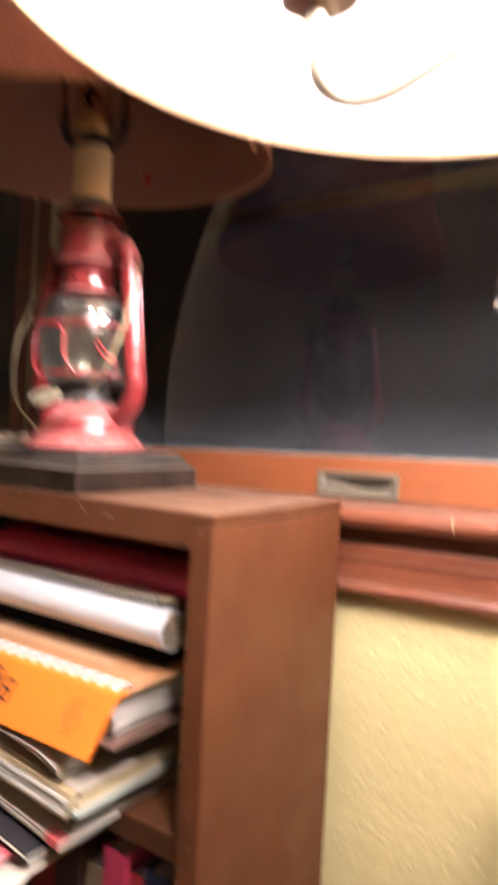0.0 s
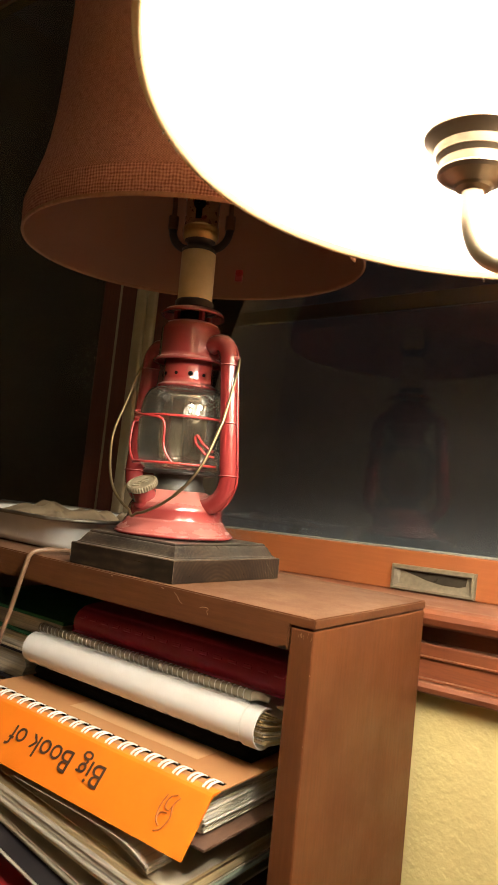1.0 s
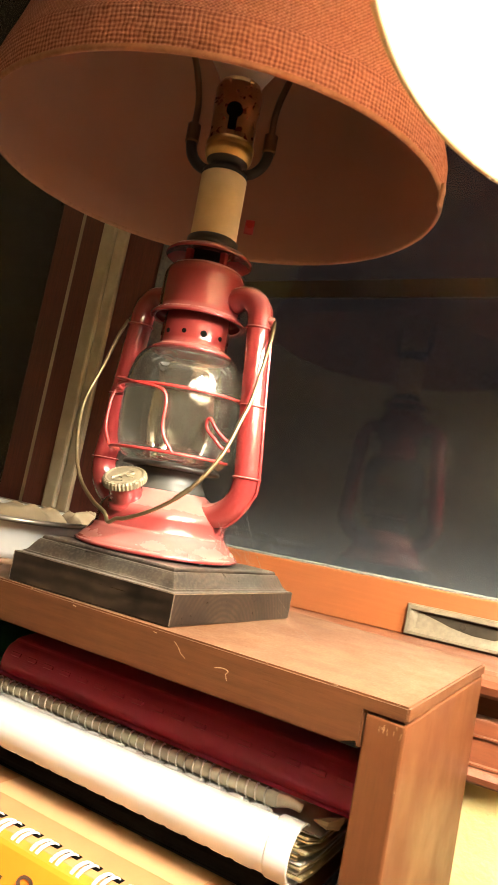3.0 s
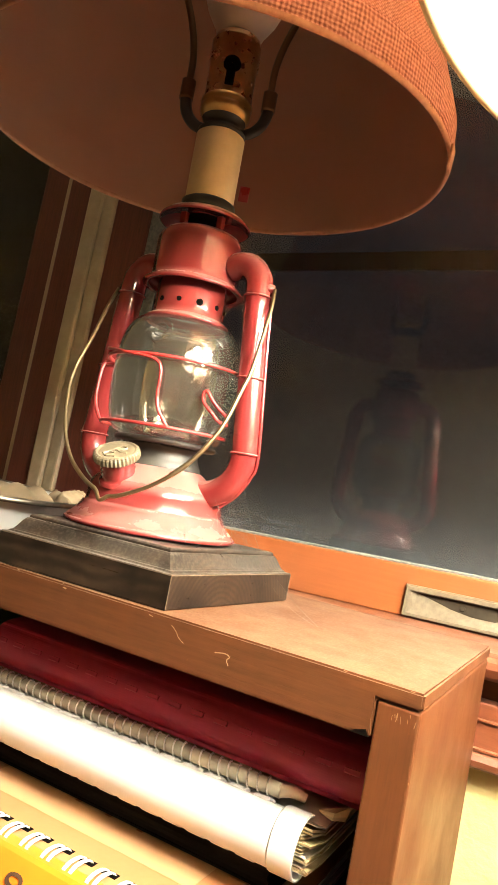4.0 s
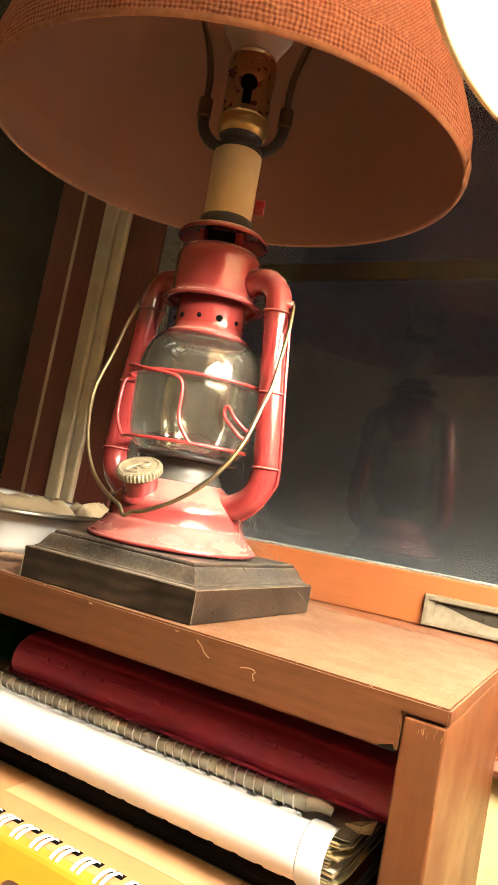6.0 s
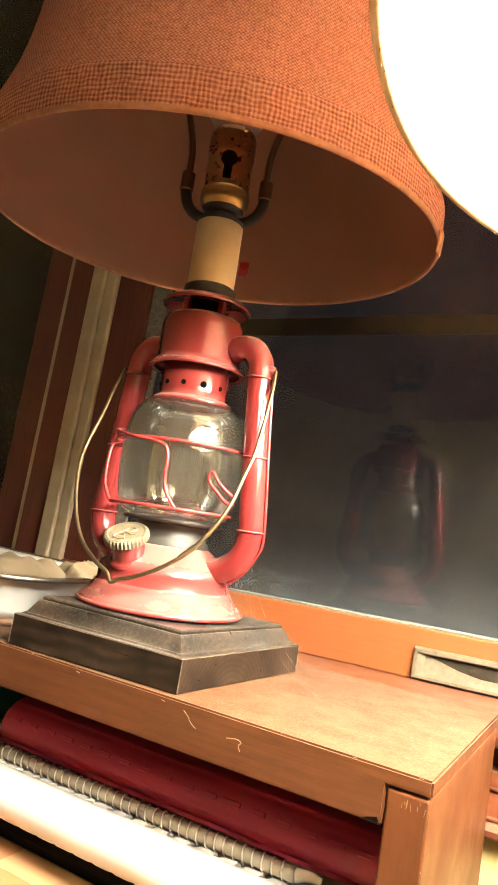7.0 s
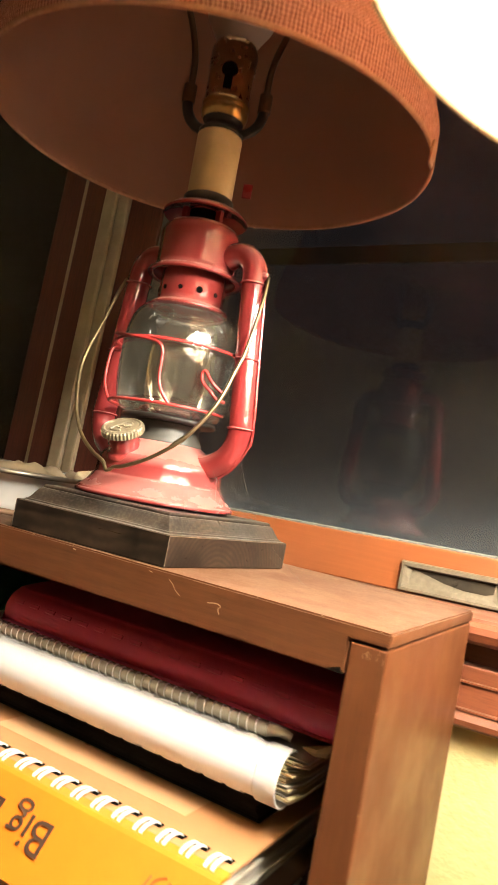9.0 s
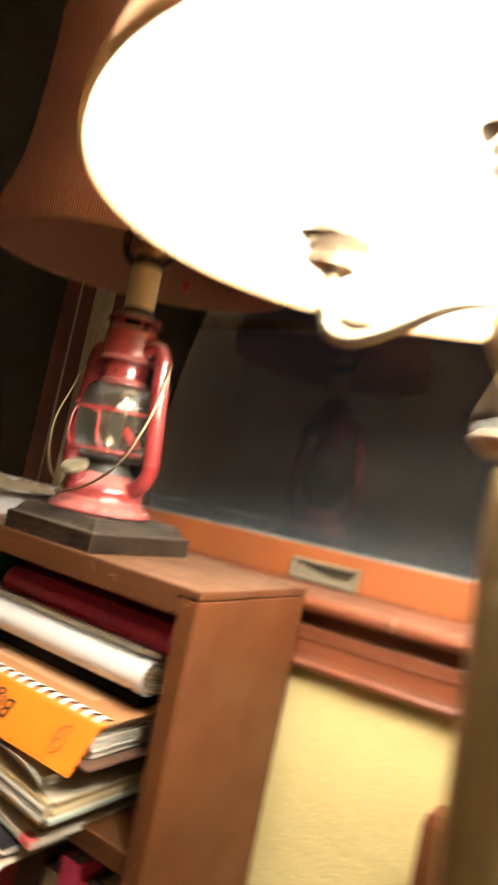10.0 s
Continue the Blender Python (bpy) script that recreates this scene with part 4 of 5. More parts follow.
part("shade_cap_ring", tube([SHADE @ Vector((0.1365 * math.cos(2 * math.pi * k / 24), 0.1365 * math.sin(2 * math.pi * k / 24), 0.246)) for k in range(24)], 0.002, 6, True, 1, 2), TRIMCLOTH, shade)
for k in range(3):
    a = 2 * math.pi * k / 3
    part("shade_spider", tube([LEAN_M @ Vector((AX, AY, 1.3855)), SHADE @ Vector((0.07 * math.cos(a), 0.07 * math.sin(a), 0.236)), SHADE @ Vector((0.1365 * math.cos(a), 0.1365 * math.sin(a), 0.245))], 0.0015, 6), HARPMETAL, lamp)
tag_m = SHADE @ Matrix.Rotation(radians(7), 4, "Z")
part("loose_flap", box(0.1680, 0.1700, -0.0055, 0.0055, 0.001, 0.017, 0.0008, tag_m @ Matrix.Rotation(radians(5), 4, "Y")), TRIMCLOTH, shade, "loose folded end of the hem")
fuzz = bmesh.new()
for i in range(160):
    a = random.uniform(0, 2 * math.pi)
    z = random.uniform(-0.001, 0.02)
    p = SHADE @ Vector((0.1682 * math.cos(a), 0.1682 * math.sin(a), z))
    q = p + Vector((math.cos(a) * 0.002 + random.uniform(-0.002, 0.002), math.sin(a) * 0.002 + random.uniform(-0.002, 0.002), random.uniform(-0.003, 0.001)))
    w = Vector((random.uniform(-1, 1), random.uniform(-1, 1), random.uniform(-1, 1))).normalized() * 0.00012
    fuzz.faces.new([fuzz.verts.new(p + w), fuzz.verts.new(p - w), fuzz.verts.new(q)])
tagged(part("frayed_threads", fuzz, TRIMCLOTH, shade), "frayed burlap threads", "", "", "stuff")
# red block put in for the hood's reflection on the lining
part("red_reflection", box(-0.0045, 0.0045, -0.0012, 0.0012, -0.006, 0.008, 0.001, Matrix.Translation((-0.268, 0.205, 1.176)) @ Matrix.Rotation(radians(25), 4, "Z")), REDWIRE, shade, "small red block for the hood's reflection on the lining")

# cord from the lamp over the shelf's front edge
cord = thing("power_cord", "thin brown lamp cord hanging over the shelf edge", "cord", (-0.30, 0.03, 0.85))
part("cable", tube([(-0.262, 0.085, 0.853), (-0.285, 0.075, 0.8535), (-0.300, 0.045, 0.8535), (-0.306, 0.012, 0.8555), (-0.311, -0.004, 0.852), (-0.316, -0.0065, 0.838), (-0.327, -0.008, 0.80), (-0.338, -0.012, 0.755), (-0.345, -0.012, 0.70), (-0.35, -0.010, 0.62), (-0.352, -0.008, 0.40), (-0.354, -0.010, 0.05), (-0.38, -0.03, 0.004), (-0.50, -0.06, 0.004)], 0.0023, 8), CORD, cord, "", True)

# ---- enamel dish and cloth ----
dish = thing("enamel_dish", "white enamel oblong dish with rolled rim holding a cloth", "dish", (-0.40, 0.10, 0.85))


def oblong(cx, cy, hx, hy, r, z, n=8):
    pts = []
    for qx, qy, a0 in ((1, 1, 0), (-1, 1, 90), (-1, -1, 180), (1, -1, 270)):
        for i in range(n):
            a = radians(a0 + 90 * i / (n - 1))
            pts.append((cx + qx * (hx - r) + r * math.cos(a), cy + qy * (hy - r) + r * math.sin(a), z))
    return pts


DC = (-0.405, 0.104)
wall_rows = [oblong(*DC, 0.083, 0.058, 0.034, 0.8505), oblong(*DC, 0.090, 0.064, 0.038, 0.8515), oblong(*DC, 0.094, 0.068, 0.040, 0.858), oblong(*DC, 0.099, 0.073, 0.042, 0.880), oblong(*DC, 0.105, 0.079, 0.044, 0.8828), oblong(*DC, 0.107, 0.081, 0.045, 0.8818),
             oblong(*DC, 0.105, 0.079, 0.044, 0.8840), oblong(*DC, 0.098, 0.072, 0.041, 0.8818), oblong(*DC, 0.092, 0.066, 0.039, 0.858), oblong(*DC, 0.086, 0.060, 0.036, 0.8535)]
part("dish_body", loft(wall_rows), ENAMEL, dish, "", True)


part("rim", tube([Vector(p) for p in oblong(*DC, 0.1065, 0.0805, 0.0447, 0.8832, 6)], 0.0021, 8, True, 1, 2), DULLRIM, dish, "worn grey metal rim", True)


def crumple(name, label, cx, cy, hx, hy, z, height, seed, parent=None, fine=0.25):
    """A folded cloth: a thick sheet in soft ridges."""
    bm = bmesh.new()
    nx, ny = 34, 26
    grid = []
    for i in range(nx):
        row = []
        for j in range(ny):
            u, v = i / (nx - 1) * 2 - 1, j / (ny - 1) * 2 - 1
            fall = max(0.0, 1 - max(abs(u), abs(v)) ** 4)
            q = Vector((u * 1.3 + seed, v * 1.3, seed * 0.7))
            rid = 1 - abs(noise.noise(q)) * 2.2
            h = z + fall * height * (0.45 + 0.4 * rid + fine * noise.noise(q * 2.7))
            row.append(bm.verts.new((cx + u * hx * (1 + 0.08 * noise.noise(q * 1.5)), cy + v * hy * (1 + 0.08 * noise.noise(q * 1.5 + Vector((9, 0, 0)))), h)))
        grid.append(row)
    for i in range(nx - 1):
        for j in range(ny - 1):
            bm.faces.new((grid[i][j], grid[i + 1][j], grid[i + 1][j + 1], grid[i][j + 1]))
    ext = bmesh.ops.extrude_face_region(bm, geom=bm.faces[:])
    for v in ext["geom"]:
        if isinstance(v, bmesh.types.BMVert):
            v.co.z -= 0.002
    bmesh.ops.recalc_face_normals(bm, faces=bm.faces[:])
    ob = part(name, bm, RAG, parent, "", True)
    return tagged(ob, label, "cloth") if parent is None else ob


crumple("folded_cloth", "crumpled beige cloth lying in the enamel dish", -0.415, 0.105, 0.080, 0.052, 0.862, 0.034, 3.1)
crumple("dish_rag", "stiff beige rag propped beside the dish", -0.352, 0.158, 0.036, 0.024, 0.852, 0.046, 7.7, None, 0.08)

# ---- books and papers on the shelf ----


def tilt_about(x, y, z, roll=0.0, yaw=0.0, pitch=0.0):
    return Matrix.Translation((x, y, z)) @ Matrix.Rotation(radians(yaw), 4, "Z") @ Matrix.Rotation(radians(roll), 4, "Y") @ Matrix.Rotation(radians(pitch), 4, "X")


def flat_book(name, label, w, d, h, m, cover, leaves=LEAVES, board=0.0016, inset_right=0.003, inset_front=0.0, spine=None, category="book"):
    """A book lying flat; its front right lower corner stands at the matrix m, w to the left, d back, h up."""
    ob = thing(name, label, category, m.translation)
    part("cover", join(box(-w, 0, 0, d, 0, board, 0.0004, m), box(-w, 0, 0, d, h - board, h, 0.0004, m)), cover, ob)
    rows = []
    n = 7
    for i in range(n):
        f = i / (n - 1)
        j = 0.0012 * math.sin(f * 9.0 + w * 50)
        rows.append([(-w + 0.003, inset_front + j, board + f * (h - 2 * board)), (-inset_right + j, inset_front + j * 0.6, board + f * (h - 2 * board)),
                     (-inset_right + j, d - 0.003, board + f * (h - 2 * board)), (-w + 0.003, d - 0.003, board + f * (h - 2 * board))])
    part("page_block", loft(rows, m), leaves, ob)
    if spine:
        part("spine", box(-w, 0, -0.0012, 0.0004, 0, h, 0.0005, m), spine, ob)
    return ob


# maroon plastic-bound book, highest in the pile
maroon = thing("comb_bound_book", "maroon vinyl plastic-bound book lying at the top of the pile", "book", (-0.16, 0.11, 0.775))
outline = [(0.048, 0.7765), (0.0425, 0.7790), (0.0395, 0.7840), (0.0395, 0.7900), (0.0425, 0.7960), (0.0480, 0.8000), (0.0600, 0.8035), (0.1200, 0.8085), (0.1750, 0.8120), (0.1750, 0.8103), (0.1200, 0.8068), (0.0610, 0.8018), (0.0500, 0.7985), (0.0445, 0.7945), (0.0415, 0.7895), (0.0415, 0.7845), (0.0440, 0.7800), (0.0490, 0.7783), (0.1750, 0.7783), (0.1750, 0.7765)]
outline = [(q.y, q.z) for q in smooth_line([(0, y, z) for y, z in outline[:9]], 5)] + [(q.y, q.z) for q in smooth_line([(0, y, z) for y, z in outline[9:]], 5)]
part("cover", along_x(outline, -0.292, -0.0245), MAROON, maroon)
part("page_block", loft([[(x, 0.052, 0.7785), (x, 0.172, 0.7785), (x, 0.172, 0.8095), (x, 0.062, 0.8010), (x, 0.052, 0.7970)] for x in (-0.288, -0.027)]), LEAVES, maroon)
for k in range(17):
    x = -0.281 + 0.0153 * k
    part("comb_slot", box(-0.0042, 0.0042, -0.0014, 0.0014, -0.0010, 0.0010, 0.0004, Matrix.Translation((x, 0.0412, 0.7938)) @ Matrix.Rotation(radians(63), 4, "X")), MAROON, maroon)

# grey coil-bound book under it
coil = thing("coil_bound_book", "grey coil-bound book with silver wire spine", "book", (-0.2, 0.11, 0.765))
part("cover", box(-0.310, -0.088, 0.053, 0.178, 0.7650, 0.7745, 0.0008), GREYCOVER, coil)
part("core", tube([(-0.331, 0.0322, 0.7755), (-0.2, 0.0322, 0.7757), (-0.068, 0.0322, 0.7758)], 0.0039, 14, steps=2), GREYCOMB, coil, "grey plastic spine core", True)
helix = []
for k in range(45 * 10 + 1):
    a = 2 * math.pi * k / 10
    helix.append((-0.330 + 0.259 * k / 450, 0.0322 + 0.0046 * math.cos(a), 0.7754 + 0.0046 * math.sin(a)))
part("coil_wire", tube(helix, 0.00048, 6, steps=2), WIRE, coil, "silver wire coil", True)
part("end_tab", tube([(-0.069, 0.0322, 0.7758), (-0.063, 0.0352, 0.7762), (-0.056, 0.0375, 0.7745)], (0.0038, 0.0024), 12), CREAM, coil, "frayed end of the spine core", True)

# fat white comb-bound book
white = thing("plastic_comb_book", "fat white plastic comb-bound book with ragged yellowed pages", "book", (-0.18, 0.1, 0.745))
CY, CZ, CR = 0.0225, 0.7588, 0.0146


def comb_arc(r, a0, a1, x, n=18):
    return [(x, CY + r * math.cos(radians(a0 + (a1 - a0) * i / n)), CZ + r * math.sin(radians(a0 + (a1 - a0) * i / n))) for i in range(n + 1)]


def comb_shell(x0, x1, a0, a1, r=CR, t=0.0011):
    return loft([comb_arc(r, a0, a1, x) + comb_arc(r - t, a1, a0, x) for x in (x0, x0 + 0.0006, x1 - 0.0006, x1)])


part("comb_spine", comb_shell(-0.325, -0.0612, 91, 227), WHITECOMB, white, "white plastic spine", True)
part("comb_spine", comb_shell(-0.0605, -0.0475, 64, 292, CR + 0.0005), WHITECOMB, white, "loose end band of the white spine", True)
for k in range(18):
    x = -0.318 + 0.01435 * k
    part("comb_tooth", comb_shell(x - 0.0044, x + 0.0044, 50, 92), WHITECOMB, white)
    part("comb_tooth", comb_shell(x - 0.0044, x + 0.0044, 226, 296), WHITECOMB, white)
random.seed(5)
for k in range(16):
    z = CZ - 0.0118 + 0.0236 * k / 15
    reach = math.sqrt(max(0.0, (CR - 0.002) ** 2 - (z - CZ) ** 2))
    e = random.uniform(-0.0035, 0.003)
    zz = 0.7450 + 0.0185 * k / 15
    part("leaf", loft([[(x, CY - reach * 0.55 + random.uniform(0, 0.002), z), (x, CY + 0.016, zz), (x, 0.17, zz), (x, 0.17, zz + 0.0011), (x, CY + 0.016, zz + 0.0011), (x, CY - reach * 0.55, z + 0.0012)] for x in (-0.310, -0.1, -0.0450 + e)]), OLDLEAVES if k % 3 else LEAVES, white)
part("torn_corner", loft([[(-0.048, 0.036, 0.772), (-0.041, 0.036, 0.770), (-0.036, 0.043, 0.7690), (-0.046, 0.043, 0.771)], [(-0.048, 0.036, 0.7728), (-0.040, 0.037, 0.7735), (-0.034, 0.044, 0.7765), (-0.046, 0.044, 0.7718)]]), OLDLEAVES, white, "torn curled page corner")
# added filler, coloured black to give the gap its shade
flat_book("gap_filler", "added black filler for the shaded gap between the bound books", 0.27, 0.12, 0.0165, Matrix.Translation((-0.062, 0.030, 0.7275)), GAPBLACK, GAPBLACK)

# orange binder with the wire-loop spine
binder = thing("orange_binder", "orange and tan wire-bound recipe binder jutting over the shelf edge", "book", (-0.19, 0.05, 0.69))
TY, TZ, BYY, BZ = -0.030, 0.7262, -0.0570, 0.6910
XR, XL = -0.0495, -0.342
flap = [(TY + 0.0085, TZ), (TY + 0.001, TZ + 0.0001), (TY - 0.0012, TZ - 0.0012), (BYY, BZ), (BYY + 0.0012, BZ - 0.0004), (TY + 0.0008, TZ - 0.0022), (TY + 0.0085, TZ - 0.0014)]
part("spine", along_x(flap, XL, XR), ORANGE, binder, "orange card spine")
part("front_cover", box(XL, XR, TY + 0.0087, 0.172, TZ - 0.0014, TZ, 0.0004), TAN, binder, "tan printed cover")
part("back_cover", box(XL, XR + 0.002, TY - 0.006, 0.172, BZ - 0.0008, BZ + 0.0012, 0.0004), DARKCOVER, binder, "dark brown back cover")
part("cover_print", box(-0.245, -0.095, 0.006, 0.10, TZ + 0.0001, TZ + 0.0003), TANLIGHT, binder, "pale printed panel")
for i in range(5):
    part("print_bar", box(-0.19 + 0.011 * i, -0.186 + 0.011 * i, 0.030 + 0.004 * (i % 2), 0.055, TZ + 0.00035, TZ + 0.0005), INKRED, binder)
random.seed(8)
for k in range(24):
    z = BZ + 0.0022 + 0.00132 * k
    e = random.uniform(-0.0018, 0.0018) + 0.0035 * math.sin(k / 23 * math.pi)
    part("leaf", box(XL + 0.004, XR - 0.0115 + e, TY + 0.002 + 0.0007 * abs(k - 12) * 0.6, 0.168, z, z + 0.00105, 0.0002), LEAVES, binder)
for k in range(20):
    x = -0.0615 - 0.01435 * k
    if x < XL + 0.006:
        break
    arc = [(TY + 0.0185, TZ - 0.0004), (TY + 0.0175, TZ + 0.0016), (TY + 0.0145, TZ + 0.0029), (TY + 0.0110, TZ + 0.0033), (TY + 0.0070, TZ + 0.0028), (TY + 0.0040, TZ + 0.0012), (TY + 0.0030, TZ - 0.0004)]
    bands = []
    for off in (0.0, 0.0040):
        inner_arc = [(y, z - 0.0006) for y, z in arc[::-1]]
        bands.append(loft([[(x + off + w + (y - TY) * 0.10, y, z) for y, z in arc + inner_arc] for w in (-0.0010, 0.0010)]))
    part("binding_band", join(*bands), WHITECOMB, binder)
    part("punched_hole", box(x - 0.0006, x + 0.0082, TY + 0.0150, TY + 0.0196, TZ + 0.0001, TZ + 0.0003), HOLLOW, binder)
down = Vector((0, BYY - TY, BZ - TZ)).normalized()
across = Vector((-1, 0, 0))
nrm = across.cross(down)


def on_spine(x, s, lift=0.0009):
    p = Vector((x, TY - 0.0012, TZ - 0.0012)) + down * s + nrm * lift
    return Matrix((( across.x, down.x, nrm.x, p.x), (across.y, down.y, nrm.y, p.y), (across.z, down.z, nrm.z, p.z), (0, 0, 0, 1)))


words("title", "Big Book of", 0.0245, on_spine(-0.1420, 0.0120, 0.0006), INK, binder)
logo = on_spine(-0.0700, 0.005, 0.0007)
for pts in (((0.001, 0.004), (0.004, 0.010), (0.002, 0.018), (0.005, 0.026), (0.010, 0.029)), ((0.004, 0.003), (0.009, 0.006), (0.010, 0.012), (0.006, 0.014), (0.004, 0.010)),
            ((0.006, 0.016), (0.011, 0.017), (0.012, 0.022), (0.008, 0.025)), ((0.012, 0.005), (0.014, 0.013), (0.013, 0.021))):
    part("logo_stroke", tube([logo @ Vector((x, y, 0)) for x, y in pts], 0.00055, 5, flat=0.5, steps=4), INKRED, binder)

# sagging pile below
flat_book("old_cookbook", "dark brown old book with yellowed pages", 0.24, 0.17, 0.022, tilt_about(-0.098, -0.028, 0.6605, 4.0), DARKCOVER, OLDLEAVES, 0.0016, 0.010, 0.002)
random.seed(14)
for k in range(7):
    e = random.uniform(-0.003, 0.002)
    curl = [(-0.230, 0.6866 - 0.0002 * k), (-0.150, 0.6860 - 0.0004 * k), (-0.112, 0.6845 - 0.0010 * k), (-0.092 + e, 0.6815 - 0.0014 * k), (-0.0815 + e, 0.6775 - 0.0013 * k)]
    line = smooth_line([(x, 0, z) for x, z in curl], 4)
    part("curled_page", loft([[(q.x, y, q.z) for q in line] + [(q.x, y, q.z - 0.0006) for q in line[::-1]] for y in (-0.0560 + 0.0006 * k, -0.0290)]), LEAVES, bpy.data.objects["old_cookbook"])
flat_book("pale_booklet", "pale green paper booklet lying under heavier books", 0.25, 0.17, 0.0150, tilt_about(-0.0667, -0.0472, 0.6472, 5.0), CREAM, OLDLEAVES, 0.0012, 0.001, 0.001)
booklet = bpy.data.objects["pale_booklet"]
lay = tilt_about(-0.0667, -0.0472, 0.6472, 5.0)
part("back_cover", box(-0.25, 0.0015, -0.0015, 0.17, -0.0042, -0.0004, 0.0006, lay), PALECOVER, booklet, "pale green back cover")
for k in range(7):
    e, up = random.uniform(-0.0015, 0.0015), 0.0146 - 0.0021 * k
    edge = smooth_line([(0, 0.004, up), (0, -0.004, up - 0.0002), (0, -0.0062 + e, up - 0.0018), (0, -0.0072 + e, up - 0.0042)], 4)
    part("curled_page", loft([[lay @ Vector((x, q.y, q.z)) for q in edge] + [lay @ Vector((x, q.y, q.z - 0.0007)) for q in edge[::-1]] for x in (-0.248, -0.0015 + e)]), (OLDLEAVES, LEAVES)[k % 2], booklet)
flat_book("grey_paperback", "grey-brown worn paperback lying flat", 0.25, 0.17, 0.0110, tilt_about(-0.083, -0.036, 0.6255, 8.0), GREYCOVER, OLDLEAVES, 0.0016, 0.002, 0.001, GREYCOVER)
mag = flat_book("cream_magazine", "cream magazine with a pink printed corner", 0.25, 0.17, 0.0065, tilt_about(-0.078, -0.052, 0.6185, 8.5), CREAM, LEAVES, 0.0012, 0.001, 0.0)
part("print_patch", box(-0.014, -0.0004, -0.0007, 0.010, 0.0008, 0.0068, 0.0002, tilt_about(-0.078, -0.052, 0.6185, 8.5)), PINK, mag, "pink printed corner")
flat_book("black_magazine", "black glossy magazine lying under the pile", 0.25, 0.17, 0.0050, tilt_about(-0.092, -0.066, 0.6125, 8.5), BLACKCOVER, LEAVES, 0.0010, 0.001, 0.0)
for i in range(9):
    m = tilt_about(-0.083, -0.036, 0.6255, 8.0)
    part("print_bar", box(-0.150 + 0.008 * i, -0.145 + 0.008 * i, -0.0014, -0.0011, 0.0035, 0.0078, 0.0, m), INK, bpy.data.objects["grey_paperback"])
sag = thing("red_magazine", "red magazine drooping over the shelf front with curled white page", "magazine", (-0.22, -0.05, 0.60))
droop = [(0.004, 0.6112), (-0.030, 0.6112), (-0.066, 0.6104), (-0.088, 0.6010), (-0.105, 0.5790), (-0.116, 0.5400)]
part("cover", loft([[(x, y, z + 0.0012 * k) for y, z in droop] + [(x, y, z + 0.0012 * k - 0.0010) for y, z in droop[::-1]] for k, x in enumerate((-0.33, -0.26, -0.19, -0.108))]), REDCOVER, sag, "", True)
part("page", loft([[(x, y + 0.004, z - 0.003 - 0.001 * k) for y, z in droop] + [(x, y + 0.004, z - 0.004 - 0.001 * k) for y, z in droop[::-1]] for k, x in enumerate((-0.33, -0.24, -0.15, -0.092))]), CREAM, sag, "curled white page", True)


words("title", "P", 0.038, Matrix.Translation((-0.163, -0.0900, 0.6036)) @ Matrix.Rotation(radians(23), 4, "X"), YELLOW, sag)

# green books further along
flat_book("green_book", "green clothbound book lying flat", 0.19, 0.13, 0.0240, Matrix.Translation((-0.3155, 0.046, 0.7572)), GREEN, LEAVES, 0.0035, 0.004, 0.004)
flat_book("white_book", "white book lying under a green one", 0.19, 0.13, 0.0165, Matrix.Translation((-0.3180, 0.044, 0.7405)), CREAM, LEAVES, 0.002, 0.003, 0.002)
flat_book("dark_book", "dark clothbound book in the pile", 0.19, 0.13, 0.0330, Matrix.Translation((-0.370, 0.046, 0.7070)), NAVY, LEAVES, 0.003, 0.004, 0.004)
flat_book("brown_book", "brown clothbound book at the bottom of a pile", 0.19, 0.13, 0.0840, Matrix.Translation((-0.372, 0.046, 0.6225)), DARKCOVER, OLDLEAVES, 0.003, 0.004, 0.004)


def upright_book(name, label, x0, x1, y, h, spine, bands=()):
    ob = thing(name, label, "book", ((x0 + x1) / 2, y + 0.05, 0.3605))
    z = 0.3605
    part("cover", join(box(x0, x1, y, y + 0.002, z, z + h, 0.0007), box(x0, x0 + 0.002, y + 0.002, y + 0.13, z, z + h), box(x1 - 0.002, x1, y + 0.002, y + 0.13, z, z + h)), spine, ob)
    part("page_block", box(x0 + 0.002, x1 - 0.002, y + 0.004, y + 0.127, z + 0.003, z + h - 0.003), LEAVES, ob)
    for b0, b1, mat in bands:
        part("printed_band", box(x0 + 0.002, x1 - 0.002, y - 0.0004, y + 0.0001, z + h * b0, z + h * b1), mat, ob)
    return ob


upright_book("photo_book", "dark blue upright book with a pale printed panel", -0.058, -0.026, 0.014, 0.222, NAVY, ((0.80, 0.93, GREYCOVER), (0.50, 0.72, CREAM)))
upright_book("red_yellow_book", "narrow red and yellow upright book", -0.0745, -0.0595, 0.016, 0.212, REDCOVER, ((0.70, 0.92, YELLOW),))
upright_book("maroon_book", "dark maroon upright book", -0.0985, -0.0755, 0.012, 0.225, MAROON, ())
upright_book("tan_book", "tan upright paperback with worn spine", -0.1195, -0.0995, 0.014, 0.205, GREYCOVER, ((0.6, 0.8, CREAM),))
upright_book("brown_upright_book", "brown upright clothbound book", -0.1500, -0.1205, 0.010, 0.23, DARKCOVER, ())
upright_book("red_upright_book", "red upright clothbound book", -0.1800, -0.1510, 0.012, 0.22, REDCOVER, ())

